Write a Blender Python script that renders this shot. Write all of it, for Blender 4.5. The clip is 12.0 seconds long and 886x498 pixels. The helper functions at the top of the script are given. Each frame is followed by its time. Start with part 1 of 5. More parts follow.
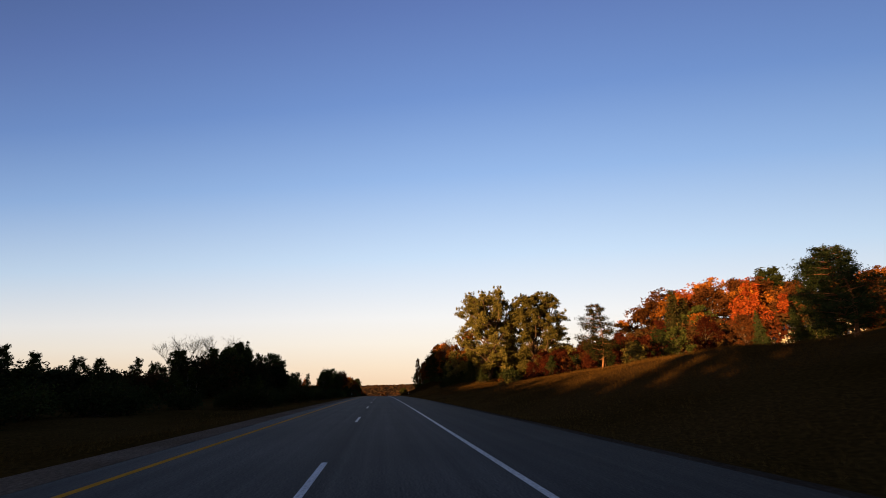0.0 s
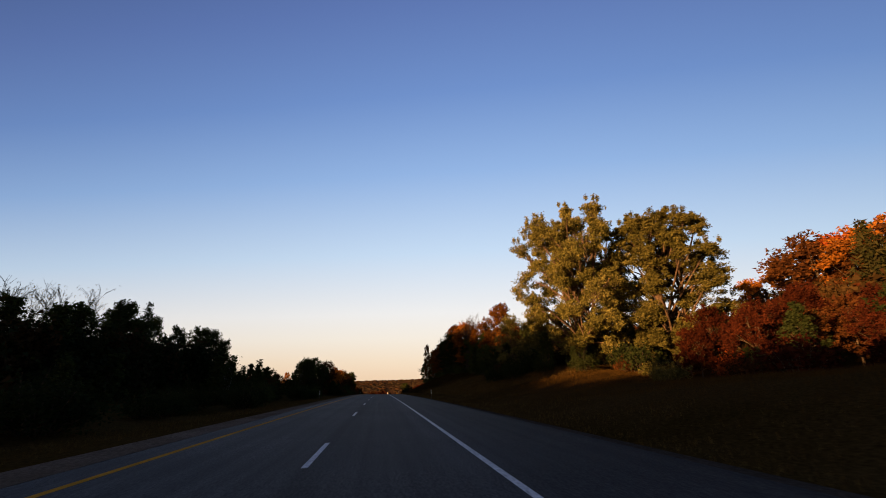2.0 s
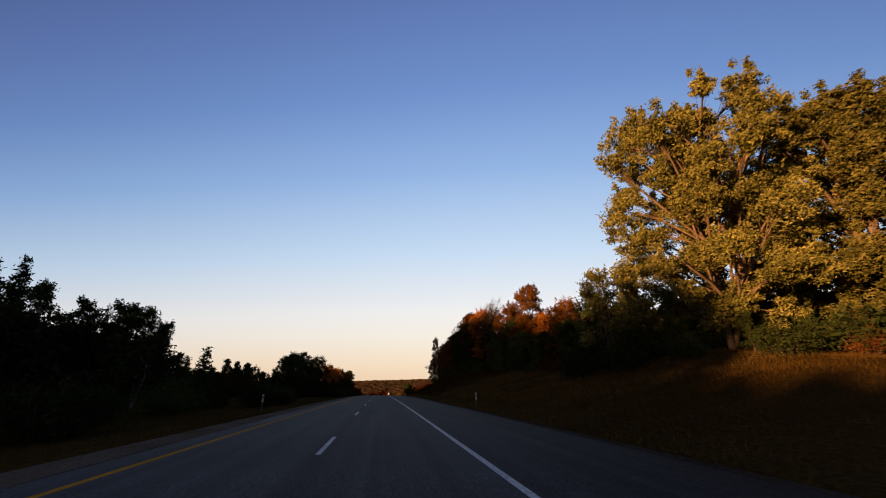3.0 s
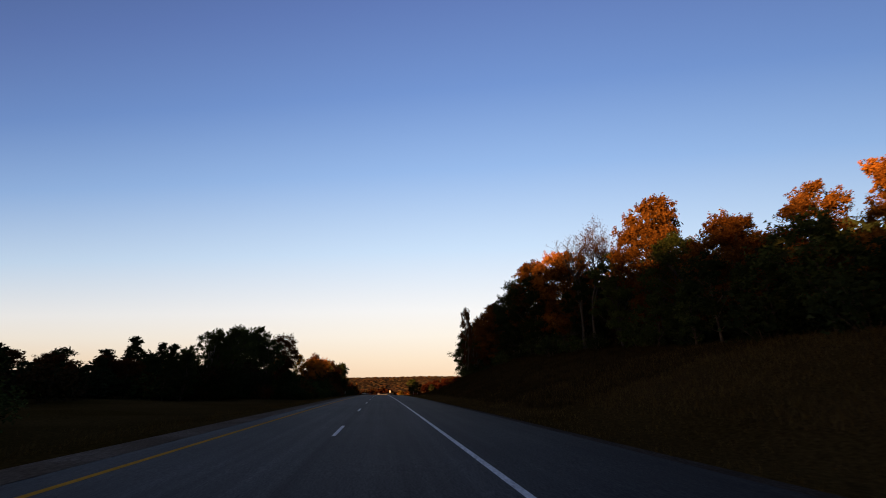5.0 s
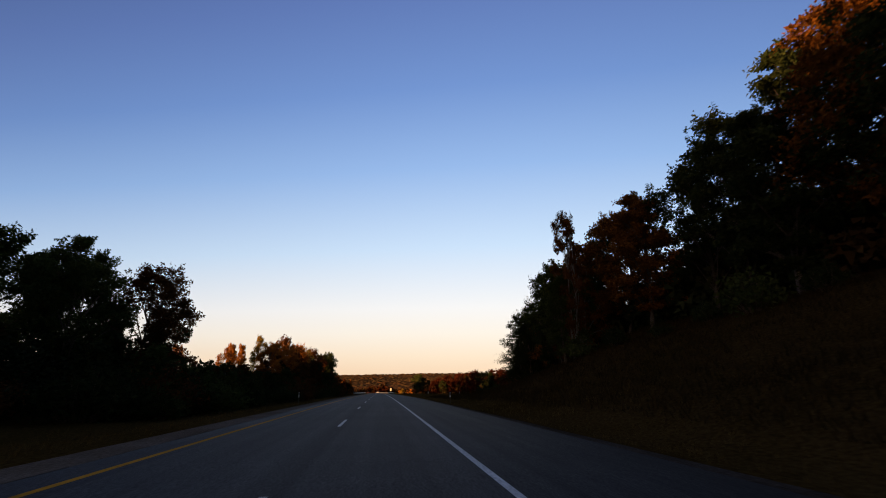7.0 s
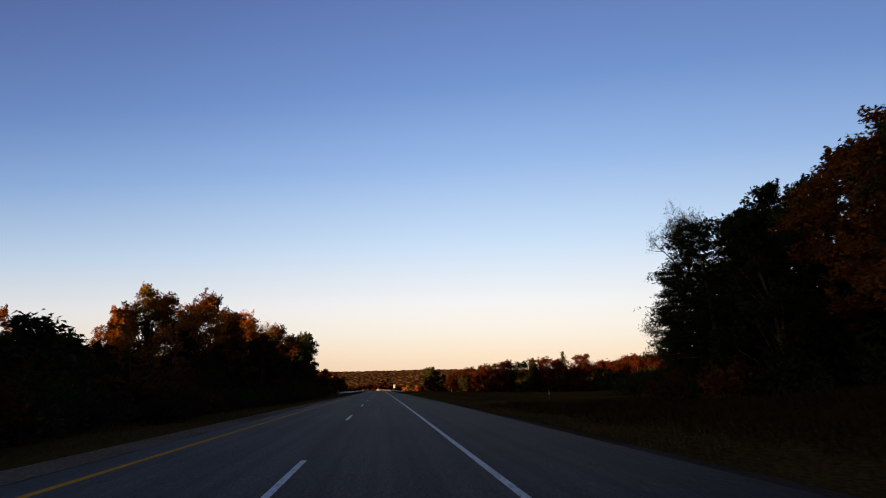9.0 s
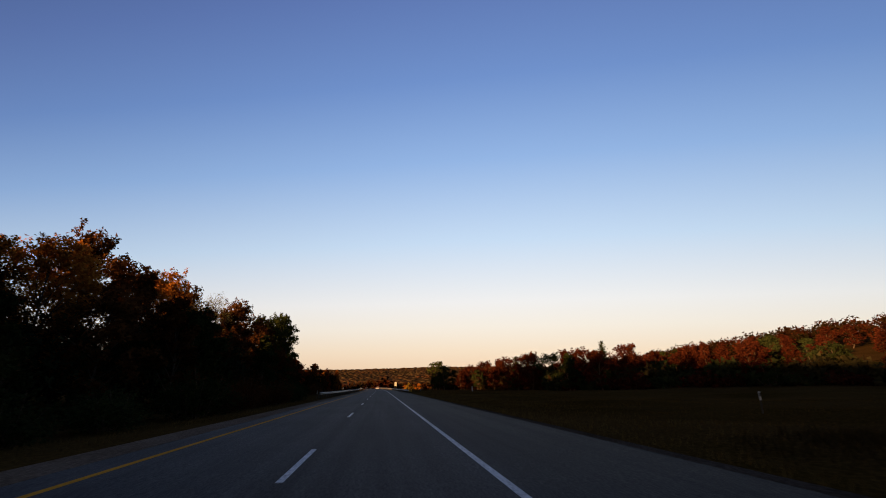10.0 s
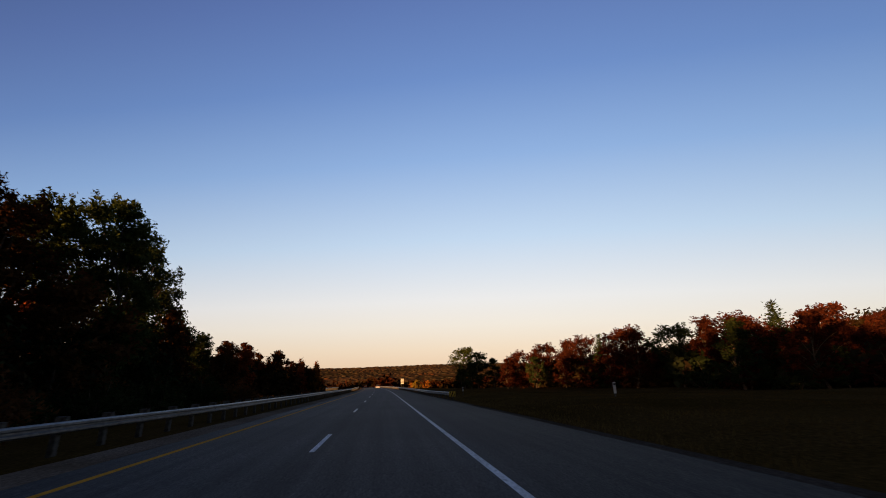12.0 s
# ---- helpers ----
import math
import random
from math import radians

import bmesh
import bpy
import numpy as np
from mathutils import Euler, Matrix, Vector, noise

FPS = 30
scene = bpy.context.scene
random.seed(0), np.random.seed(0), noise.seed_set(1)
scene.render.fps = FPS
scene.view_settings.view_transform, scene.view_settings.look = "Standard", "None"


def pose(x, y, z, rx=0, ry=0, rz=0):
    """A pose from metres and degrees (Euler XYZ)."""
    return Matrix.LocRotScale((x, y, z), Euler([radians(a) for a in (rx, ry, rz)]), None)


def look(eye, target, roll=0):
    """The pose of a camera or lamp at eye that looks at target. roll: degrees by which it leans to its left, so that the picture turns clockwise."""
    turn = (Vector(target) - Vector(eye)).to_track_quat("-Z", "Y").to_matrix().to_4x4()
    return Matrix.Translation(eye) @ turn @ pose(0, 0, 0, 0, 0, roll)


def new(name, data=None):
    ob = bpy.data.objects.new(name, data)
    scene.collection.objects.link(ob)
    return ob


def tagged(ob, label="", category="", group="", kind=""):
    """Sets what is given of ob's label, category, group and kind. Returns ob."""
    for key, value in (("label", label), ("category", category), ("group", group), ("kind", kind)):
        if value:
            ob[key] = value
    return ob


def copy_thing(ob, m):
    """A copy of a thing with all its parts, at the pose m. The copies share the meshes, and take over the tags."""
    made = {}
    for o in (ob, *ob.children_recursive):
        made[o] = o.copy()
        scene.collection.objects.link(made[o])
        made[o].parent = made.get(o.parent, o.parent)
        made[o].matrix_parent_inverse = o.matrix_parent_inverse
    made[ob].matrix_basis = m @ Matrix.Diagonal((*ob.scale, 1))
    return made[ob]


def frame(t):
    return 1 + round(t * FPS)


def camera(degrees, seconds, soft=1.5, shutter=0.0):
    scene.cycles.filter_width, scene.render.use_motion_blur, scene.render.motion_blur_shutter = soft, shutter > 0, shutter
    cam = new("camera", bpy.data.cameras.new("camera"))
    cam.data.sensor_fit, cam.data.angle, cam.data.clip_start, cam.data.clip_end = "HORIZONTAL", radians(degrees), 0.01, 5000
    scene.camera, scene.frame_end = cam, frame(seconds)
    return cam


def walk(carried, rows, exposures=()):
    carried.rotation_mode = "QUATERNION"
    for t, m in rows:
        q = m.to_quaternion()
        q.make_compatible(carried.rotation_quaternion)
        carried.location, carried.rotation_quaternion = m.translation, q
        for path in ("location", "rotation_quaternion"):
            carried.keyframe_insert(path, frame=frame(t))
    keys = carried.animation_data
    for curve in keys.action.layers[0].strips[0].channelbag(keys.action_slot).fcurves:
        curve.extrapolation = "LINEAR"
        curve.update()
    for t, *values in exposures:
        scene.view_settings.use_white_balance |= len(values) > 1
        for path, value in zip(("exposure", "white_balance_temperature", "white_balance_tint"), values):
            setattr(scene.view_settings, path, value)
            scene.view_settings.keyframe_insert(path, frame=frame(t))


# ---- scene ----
cam = camera(95.0, 12.0, soft=1.0, shutter=0.1)
PATH = [
    (0, -0.677, -10.090, 1.516, 18.94, 0.19, -8.13),
    (0.5, -0.609, 4.509, 1.515, 18.76, -0.02, -8.04),
    (1, -0.529, 19.064, 1.498, 18.59, 0.04, -8.35),
    (1.5, -0.456, 33.549, 1.460, 18.57, 0.11, -8.57),
    (2, -0.414, 47.943, 1.401, 18.36, 0.18, -8.30),
    (2.5, -0.404, 62.263, 1.322, 18.42, 0.01, -8.09),
    (3, -0.407, 76.554, 1.223, 18.38, 0.03, -8.23),
    (3.5, -0.403, 90.837, 1.103, 18.15, -0.04, -8.34),
    (5.5, -0.339, 147.988, 0.421, 18.04, -0.46, -8.23),
    (6, -0.302, 162.321, 0.199, 17.97, -0.44, -8.40),
    (6.5, -0.259, 176.697, -0.045, 17.82, -0.27, -8.45),
    (7, -0.225, 191.108, -0.310, 17.71, -0.23, -8.30),
    (9, -0.233, 248.952, -1.583, 17.24, 0.06, -8.18),
    (9.5, -0.228, 263.441, -1.954, 17.07, 0.10, -8.18),
    (10, -0.211, 277.857, -2.344, 16.95, 0.26, -8.24),
    (10.5, -0.183, 292.227, -2.754, 16.87, 0.33, -8.21),
    (11, -0.155, 306.596, -3.182, 16.83, 0.63, -7.98),
    (11.5, -0.144, 321.029, -3.615, 16.76, 0.81, -7.94),
    (12, -0.156, 335.523, -4.050, 16.64, 0.91, -8.03),
]
walk(cam, [(t, pose(x, y, z, 90 + pitch, roll, yaw)) for t, x, y, z, pitch, roll, yaw in PATH], [(0, 1.5), (1.0, 1.42), (3.0, 1.42), (3.6, 1.48), (7.0, 1.53), (9.0, 1.48), (10.0, 1.42), (11.0, 1.35), (12.0, 1.36)])

# ---- light ----
SUN_EL, SUN_AZ = 4.0, 240.0  # degrees; azimuth clockwise from the road's heading
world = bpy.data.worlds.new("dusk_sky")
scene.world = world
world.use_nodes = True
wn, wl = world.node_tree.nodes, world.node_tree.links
sky = wn.new("ShaderNodeTexSky")
sky.sky_type = "NISHITA"
sky.sun_disc = False
sky.sun_elevation, sky.sun_rotation = radians(SUN_EL), radians(SUN_AZ)
sky.air_density, sky.dust_density, sky.ozone_density, sky.altitude = 1.0, 0.6, 3.0, 200
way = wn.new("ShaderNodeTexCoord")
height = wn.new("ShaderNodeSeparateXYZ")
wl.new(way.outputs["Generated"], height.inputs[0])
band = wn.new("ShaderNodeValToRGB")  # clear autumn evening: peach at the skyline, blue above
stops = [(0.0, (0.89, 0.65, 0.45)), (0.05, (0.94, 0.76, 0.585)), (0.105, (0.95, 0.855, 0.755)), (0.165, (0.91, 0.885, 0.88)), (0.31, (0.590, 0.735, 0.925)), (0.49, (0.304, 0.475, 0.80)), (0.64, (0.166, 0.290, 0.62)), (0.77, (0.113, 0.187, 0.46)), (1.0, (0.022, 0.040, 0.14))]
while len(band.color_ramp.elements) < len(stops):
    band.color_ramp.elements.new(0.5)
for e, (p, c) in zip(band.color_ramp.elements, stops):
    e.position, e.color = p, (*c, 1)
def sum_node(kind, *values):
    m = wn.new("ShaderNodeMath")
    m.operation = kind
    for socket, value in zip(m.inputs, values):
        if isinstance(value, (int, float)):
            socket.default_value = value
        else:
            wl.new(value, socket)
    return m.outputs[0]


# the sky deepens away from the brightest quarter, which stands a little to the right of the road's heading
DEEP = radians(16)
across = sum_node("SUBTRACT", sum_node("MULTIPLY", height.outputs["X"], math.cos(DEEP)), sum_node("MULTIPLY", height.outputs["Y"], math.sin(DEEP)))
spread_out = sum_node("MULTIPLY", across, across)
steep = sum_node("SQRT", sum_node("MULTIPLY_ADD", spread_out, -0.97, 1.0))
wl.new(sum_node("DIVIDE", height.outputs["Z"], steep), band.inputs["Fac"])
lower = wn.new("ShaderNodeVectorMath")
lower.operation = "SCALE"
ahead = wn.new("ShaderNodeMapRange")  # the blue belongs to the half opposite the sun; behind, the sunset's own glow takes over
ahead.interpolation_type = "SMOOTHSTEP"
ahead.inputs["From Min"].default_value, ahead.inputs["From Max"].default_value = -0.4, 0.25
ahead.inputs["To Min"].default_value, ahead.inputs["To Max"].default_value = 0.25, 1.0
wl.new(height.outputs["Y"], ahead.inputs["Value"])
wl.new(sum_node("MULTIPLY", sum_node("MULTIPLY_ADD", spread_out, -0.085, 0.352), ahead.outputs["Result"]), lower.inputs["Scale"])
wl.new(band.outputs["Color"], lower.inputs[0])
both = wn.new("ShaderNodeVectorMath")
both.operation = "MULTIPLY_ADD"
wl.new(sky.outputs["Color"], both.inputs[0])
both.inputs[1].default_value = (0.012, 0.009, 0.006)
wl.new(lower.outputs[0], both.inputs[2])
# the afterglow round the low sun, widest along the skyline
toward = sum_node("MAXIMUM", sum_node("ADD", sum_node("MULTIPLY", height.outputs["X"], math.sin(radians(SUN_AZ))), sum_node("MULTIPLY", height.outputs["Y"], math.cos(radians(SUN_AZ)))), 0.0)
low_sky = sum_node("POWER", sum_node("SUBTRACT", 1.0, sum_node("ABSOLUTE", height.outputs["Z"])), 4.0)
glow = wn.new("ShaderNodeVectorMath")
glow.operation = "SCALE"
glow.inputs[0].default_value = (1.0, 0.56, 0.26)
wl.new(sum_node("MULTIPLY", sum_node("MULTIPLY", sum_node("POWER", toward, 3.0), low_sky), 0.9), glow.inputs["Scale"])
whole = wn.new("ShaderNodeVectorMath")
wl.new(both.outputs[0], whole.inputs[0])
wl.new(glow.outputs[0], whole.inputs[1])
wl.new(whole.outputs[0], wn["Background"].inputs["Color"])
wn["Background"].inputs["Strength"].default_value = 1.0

sun = new("sun", bpy.data.lights.new("sun", "SUN"))
sun.data.energy, sun.data.angle, sun.data.color = 5.6, radians(0.6), (1.0, 0.50, 0.17)
el, az = radians(SUN_EL), radians(SUN_AZ)
TO_SUN = Vector((math.sin(az) * math.cos(el), math.cos(az) * math.cos(el), math.sin(el)))
sun.matrix_world = look(TO_SUN * 300, (0, 0, 0))

# ---- materials ----
def material(name, rough=0.9, metal=0.0):
    m = bpy.data.materials.new(name)
    m.use_nodes = True
    b = m.node_tree.nodes["Principled BSDF"]
    b.inputs["Roughness"].default_value, b.inputs["Metallic"].default_value = rough, metal
    b.inputs["Specular IOR Level"].default_value = 0.3 if rough < 0.6 else 0.0
    return m, m.node_tree.nodes, m.node_tree.links, b


def ramp(nodes, stops):
    r = nodes.new("ShaderNodeValToRGB")
    e = r.color_ramp.elements
    while len(e) < len(stops):
        e.new(0.5)
    for s, (p, c) in zip(e, stops):
        s.position, s.color = p, (*c, 1)
    return r


def noise_tex(nodes, links, scale, detail=5, source="Object"):
    c = nodes.new("ShaderNodeTexCoord")
    n = nodes.new("ShaderNodeTexNoise")
    n.inputs["Scale"].default_value, n.inputs["Detail"].default_value = scale, detail
    links.new(c.outputs[source], n.inputs["Vector"])
    return n


def mix(nodes, links, kind, fac, a, b):
    m = nodes.new("ShaderNodeMix")
    m.data_type, m.blend_type = "RGBA", kind
    for socket, value in ((m.inputs[0], fac), (m.inputs[6], a), (m.inputs[7], b)):
        if hasattr(value, "links"):
            links.new(value, socket)
        elif isinstance(value, tuple):
            socket.default_value = (*value, 1)
        else:
            socket.default_value = value
    return m.outputs[2]


def two_scale(name, stops, fine, coarse, rough=0.9, metal=0.0, bump=0.3, dist=0.02, tint=(0.55, 0.55, 0.5)):
    """Grain and larger stains, with relief from the grain."""
    m, n, l, b = material(name, rough, metal)
    nf, nc = noise_tex(n, l, fine), noise_tex(n, l, coarse, 3)
    r = ramp(n, stops)
    l.new(nf.outputs["Fac"], r.inputs["Fac"])
    f = ramp(n, [(0.35, (0, 0, 0)), (0.7, (1, 1, 1))])
    l.new(nc.outputs["Fac"], f.inputs["Fac"])
    tinted = mix(n, l, "MULTIPLY", f.outputs["Color"], r.outputs["Color"], tint)
    l.new(tinted, b.inputs["Base Color"])
    bp = n.new("ShaderNodeBump")
    bp.inputs["Strength"].default_value, bp.inputs["Distance"].default_value = bump, dist
    l.new(nf.outputs["Fac"], bp.inputs["Height"])
    l.new(bp.outputs["Normal"], b.inputs["Normal"])
    return m


def leaf_material(name, dark, mid, light, through_light=0.18):
    """Leaves that differ one by one and tree by tree, thin enough to let some light through."""
    m, n, l, b = material(name, 0.65)
    geo, info = n.new("ShaderNodeNewGeometry"), n.new("ShaderNodeObjectInfo")
    r = ramp(n, [(0.0, dark), (0.5, mid), (1.0, light)])
    big = noise_tex(n, l, 0.35, 2)
    add = n.new("ShaderNodeMath")
    add.operation = "MULTIPLY_ADD"
    l.new(geo.outputs["Random Per Island"], add.inputs[0])
    add.inputs[1].default_value = 0.55
    shift = n.new("ShaderNodeMath")
    shift.operation = "MULTIPLY_ADD"
    l.new(big.outputs["Fac"], shift.inputs[0])
    shift.inputs[1].default_value = 0.9
    shift.inputs[2].default_value = -0.2
    l.new(shift.outputs[0], add.inputs[2])
    l.new(add.outputs[0], r.inputs["Fac"])
    hsv = n.new("ShaderNodeHueSaturation")
    l.new(r.outputs["Color"], hsv.inputs["Color"])
    val = n.new("ShaderNodeMapRange")
    val.inputs["To Min"].default_value, val.inputs["To Max"].default_value = 0.75, 1.2
    l.new(info.outputs["Random"], val.inputs["Value"])
    l.new(val.outputs["Result"], hsv.inputs["Value"])
    l.new(hsv.outputs["Color"], b.inputs["Base Color"])
    tr = n.new("ShaderNodeBsdfTranslucent")
    l.new(hsv.outputs["Color"], tr.inputs["Color"])
    mx = n.new("ShaderNodeMixShader")
    mx.inputs[0].default_value = through_light
    l.new(b.outputs[0], mx.inputs[1])
    l.new(tr.outputs[0], mx.inputs[2])
    l.new(mx.outputs[0], n["Material Output"].inputs["Surface"])
    return m


# dark, russet and wine carry some shade in their leaf colour
LEAF = {
    "olive": leaf_material("olive_leaves", (0.035, 0.036, 0.010), (0.106, 0.099, 0.026), (0.250, 0.210, 0.065)),
    "green": leaf_material("green_leaves", (0.019, 0.030, 0.008), (0.041, 0.054, 0.014), (0.086, 0.094, 0.028)),
    "dark": leaf_material("shade_dark_leaves", (0.011, 0.018, 0.006), (0.022, 0.030, 0.010), (0.042, 0.050, 0.017)),
    "orange": leaf_material("orange_leaves", (0.120, 0.045, 0.010), (0.260, 0.090, 0.014), (0.380, 0.160, 0.025)),
    "red": leaf_material("red_leaves", (0.100, 0.020, 0.008), (0.230, 0.045, 0.012), (0.330, 0.090, 0.018)),
    "gold": leaf_material("gold_leaves", (0.120, 0.080, 0.012), (0.240, 0.150, 0.022), (0.360, 0.230, 0.040)),
    "russet": leaf_material("russet_leaves", (0.030, 0.013, 0.006), (0.066, 0.026, 0.009), (0.120, 0.050, 0.015)),
    "wine": leaf_material("shade_wine_leaves", (0.022, 0.006, 0.004), (0.042, 0.011, 0.006), (0.082, 0.022, 0.009)),
    "amber": leaf_material("amber_leaves", (0.045, 0.018, 0.005), (0.110, 0.042, 0.009), (0.220, 0.090, 0.016)),
    "bronze": leaf_material("bronze_pine_needles", (0.011, 0.014, 0.005), (0.023, 0.024, 0.009), (0.052, 0.040, 0.014), 0.12),
    "needle": leaf_material("pine_needles", (0.018, 0.030, 0.011), (0.034, 0.050, 0.018), (0.070, 0.085, 0.030), 0.12),
}
BARK = two_scale("bark", [(0.3, (0.055, 0.040, 0.028)), (0.7, (0.15, 0.112, 0.080))], 9.0, 1.2, bump=0.8)
COTTON_BARK = two_scale("furrowed_cottonwood_bark", [(0.3, (0.085, 0.056, 0.038)), (0.7, (0.20, 0.138, 0.098))], 6.0, 1.0, bump=0.8)
RED_BARK = two_scale("red_pine_bark", [(0.3, (0.14, 0.070, 0.036)), (0.7, (0.30, 0.16, 0.085))], 7.0, 1.2, bump=0.8)
PALE_BARK = two_scale("pale_bark", [(0.3, (0.13, 0.115, 0.095)), (0.7, (0.28, 0.255, 0.22))], 6.0, 1.0, bump=0.4)
GREY_BARK = two_scale("grey_bark", [(0.3, (0.040, 0.033, 0.027)), (0.7, (0.10, 0.085, 0.072))], 8.0, 1.0, bump=0.5)
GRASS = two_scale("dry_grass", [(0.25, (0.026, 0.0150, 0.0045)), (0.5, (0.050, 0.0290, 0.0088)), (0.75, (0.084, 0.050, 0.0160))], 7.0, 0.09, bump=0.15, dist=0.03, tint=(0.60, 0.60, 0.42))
FOREST = two_scale("autumn_forest_canopy", [(0.3, (0.030, 0.021, 0.011)), (0.45, (0.075, 0.046, 0.022)), (0.6, (0.120, 0.055, 0.022)), (0.75, (0.062, 0.044, 0.022))], 0.02, 0.003, bump=1.0, dist=8.0, tint=(0.55, 0.62, 0.5))
GRAVEL = two_scale("gravel", [(0.3, (0.032, 0.025, 0.019)), (0.55, (0.060, 0.048, 0.037)), (0.8, (0.105, 0.086, 0.068))], 14.0, 0.4, bump=0.8, dist=0.03, tint=(0.7, 0.66, 0.6))
PALE_GRAVEL = two_scale("pale_gravel", [(0.3, (0.080, 0.060, 0.043)), (0.55, (0.150, 0.115, 0.084)), (0.8, (0.240, 0.190, 0.145))], 14.0, 0.4, bump=0.8, dist=0.03, tint=(0.7, 0.66, 0.6))
WHITE_PAINT = two_scale("white_line_paint", [(0.3, (0.30, 0.30, 0.29)), (0.5, (0.64, 0.64, 0.62)), (0.65, (0.80, 0.80, 0.78))], 16.0, 0.8, rough=0.7, bump=0.3, dist=0.004, tint=(0.82, 0.82, 0.8))
YELLOW_PAINT = two_scale("yellow_line_paint", [(0.3, (0.38, 0.175, 0.022)), (0.6, (0.60, 0.29, 0.04))], 16.0, 0.8, rough=0.7, bump=0.3, dist=0.004, tint=(0.8, 0.8, 0.75))
STEEL = two_scale("galvanised_steel", [(0.3, (0.11, 0.11, 0.11)), (0.7, (0.21, 0.21, 0.21))], 7.0, 0.6, rough=0.5, metal=0.7, bump=0.1, dist=0.004, tint=(0.75, 0.74, 0.72))
POST_WOOD = two_scale("weathered_post_wood", [(0.3, (0.065, 0.056, 0.047)), (0.7, (0.16, 0.142, 0.122))], 9.0, 1.4, bump=0.5)
POST_WHITE = two_scale("white_plastic", [(0.3, (0.66, 0.66, 0.64)), (0.7, (0.80, 0.80, 0.78))], 8.0, 1.0, rough=0.5, bump=0.1)
SIGN_YELLOW = two_scale("yellow_sheeting", [(0.3, (0.62, 0.40, 0.04)), (0.7, (0.74, 0.50, 0.06))], 9.0, 2.0, rough=0.5, bump=0.05)
BLACK = two_scale("black_film", [(0.3, (0.015, 0.015, 0.015)), (0.7, (0.03, 0.03, 0.03))], 9.0, 2.0, rough=0.6, bump=0.05)
RUBBER = two_scale("tyre_rubber", [(0.3, (0.02, 0.02, 0.02)), (0.7, (0.035, 0.035, 0.035))], 20.0, 2.0, rough=0.85, bump=0.2)


def asphalt_material():
    """Aggregate grain, worn wheel tracks and the dark seam beside the lane dashes."""
    m, n, l, b = material("asphalt", 0.85)
    b.inputs["Specular IOR Level"].default_value = 0.08
    grain, patch = noise_tex(n, l, 24.0, 6), noise_tex(n, l, 0.22, 4)
    r = ramp(n, [(0.32, (0.018, 0.018, 0.019)), (0.5, (0.054, 0.0535, 0.0535)), (0.68, (0.105, 0.104, 0.102))])
    l.new(grain.outputs["Fac"], r.inputs["Fac"])
    f = ramp(n, [(0.35, (0.74, 0.74, 0.75)), (0.7, (1, 1, 1))])
    l.new(patch.outputs["Fac"], f.inputs["Fac"])
    base = mix(n, l, "MULTIPLY", 1.0, r.outputs["Color"], f.outputs["Color"])
    drawn = n.new("ShaderNodeMapping")  # streaks that traffic has drawn along the lanes
    drawn.inputs["Scale"].default_value = (2.6, 0.035, 1.0)
    streak = noise_tex(n, l, 1.0, 5)
    l.new(streak.inputs["Vector"].links[0].from_socket, drawn.inputs["Vector"])
    l.new(drawn.outputs["Vector"], streak.inputs["Vector"])
    sr = ramp(n, [(0.32, (0.70, 0.70, 0.71)), (0.68, (1.18, 1.18, 1.17))])
    l.new(streak.outputs["Fac"], sr.inputs["Fac"])
    base = mix(n, l, "MULTIPLY", 1.0, base, sr.outputs["Color"])
    uv = n.new("ShaderNodeUVMap")
    uv.uv_map = "across"
    wob = noise_tex(n, l, 0.6, 4)
    sep = n.new("ShaderNodeSeparateXYZ")
    l.new(uv.outputs["UV"], sep.inputs[0])
    shift = n.new("ShaderNodeMath")
    shift.operation = "MULTIPLY_ADD"
    l.new(wob.outputs["Fac"], shift.inputs[0])
    shift.inputs[1].default_value = 0.012
    l.new(sep.outputs["X"], shift.inputs[2])
    seam = ramp(n, [(0.0, (1, 1, 1)), (0.365, (1, 1, 1)), (0.380, (0.60, 0.60, 0.61)), (0.397, (0.64, 0.64, 0.65)), (0.412, (1, 1, 1)), (0.445, (0.85, 0.85, 0.86)), (0.49, (1, 1, 1)),
                    (0.572, (0.86, 0.86, 0.87)), (0.62, (1, 1, 1)), (0.672, (1, 1, 1)), (0.682, (0.66, 0.66, 0.67)), (0.76, (0.58, 0.57, 0.56)), (0.86, (0.58, 0.55, 0.50)), (1.0, (0.44, 0.38, 0.30))])
    l.new(shift.outputs[0], seam.inputs["Fac"])
    l.new(mix(n, l, "MULTIPLY", 0.8, base, seam.outputs["Color"]), b.inputs["Base Color"])
    bp = n.new("ShaderNodeBump")
    bp.inputs["Strength"].default_value, bp.inputs["Distance"].default_value = 0.5, 0.012
    l.new(grain.outputs["Fac"], bp.inputs["Height"])
    l.new(bp.outputs["Normal"], b.inputs["Normal"])
    return m


ASPHALT = asphalt_material()

# ---- the lie of the land ----
BEND = 0.00015


def road_z(y):
    """The road goes over a crest, falls evenly, then drops into the valley."""
    if y < 0:
        return 0.0
    if y < 300:
        return -5e-5 * y * y
    if y < 620:
        return -4.5 - 0.03 * (y - 300)
    return float(np.interp(y, VALLEY_Y, VALLEY_Z))


VALLEY_Y = [620, 700, 900, 1100, 1800, 2600, 3200, 5000]
VALLEY_Z = [-14.1, -17.5, -32, -38, -34, 0, 20, 20]


def road_x(y):
    """The road's middle line: straight, then a wide bend to the left."""
    return -BEND * max(0.0, y - 400) ** 2


def smooth(a, b, v):
    t = min(1.0, max(0.0, (v - a) / (b - a)))
    return t * t * (3 - 2 * t)


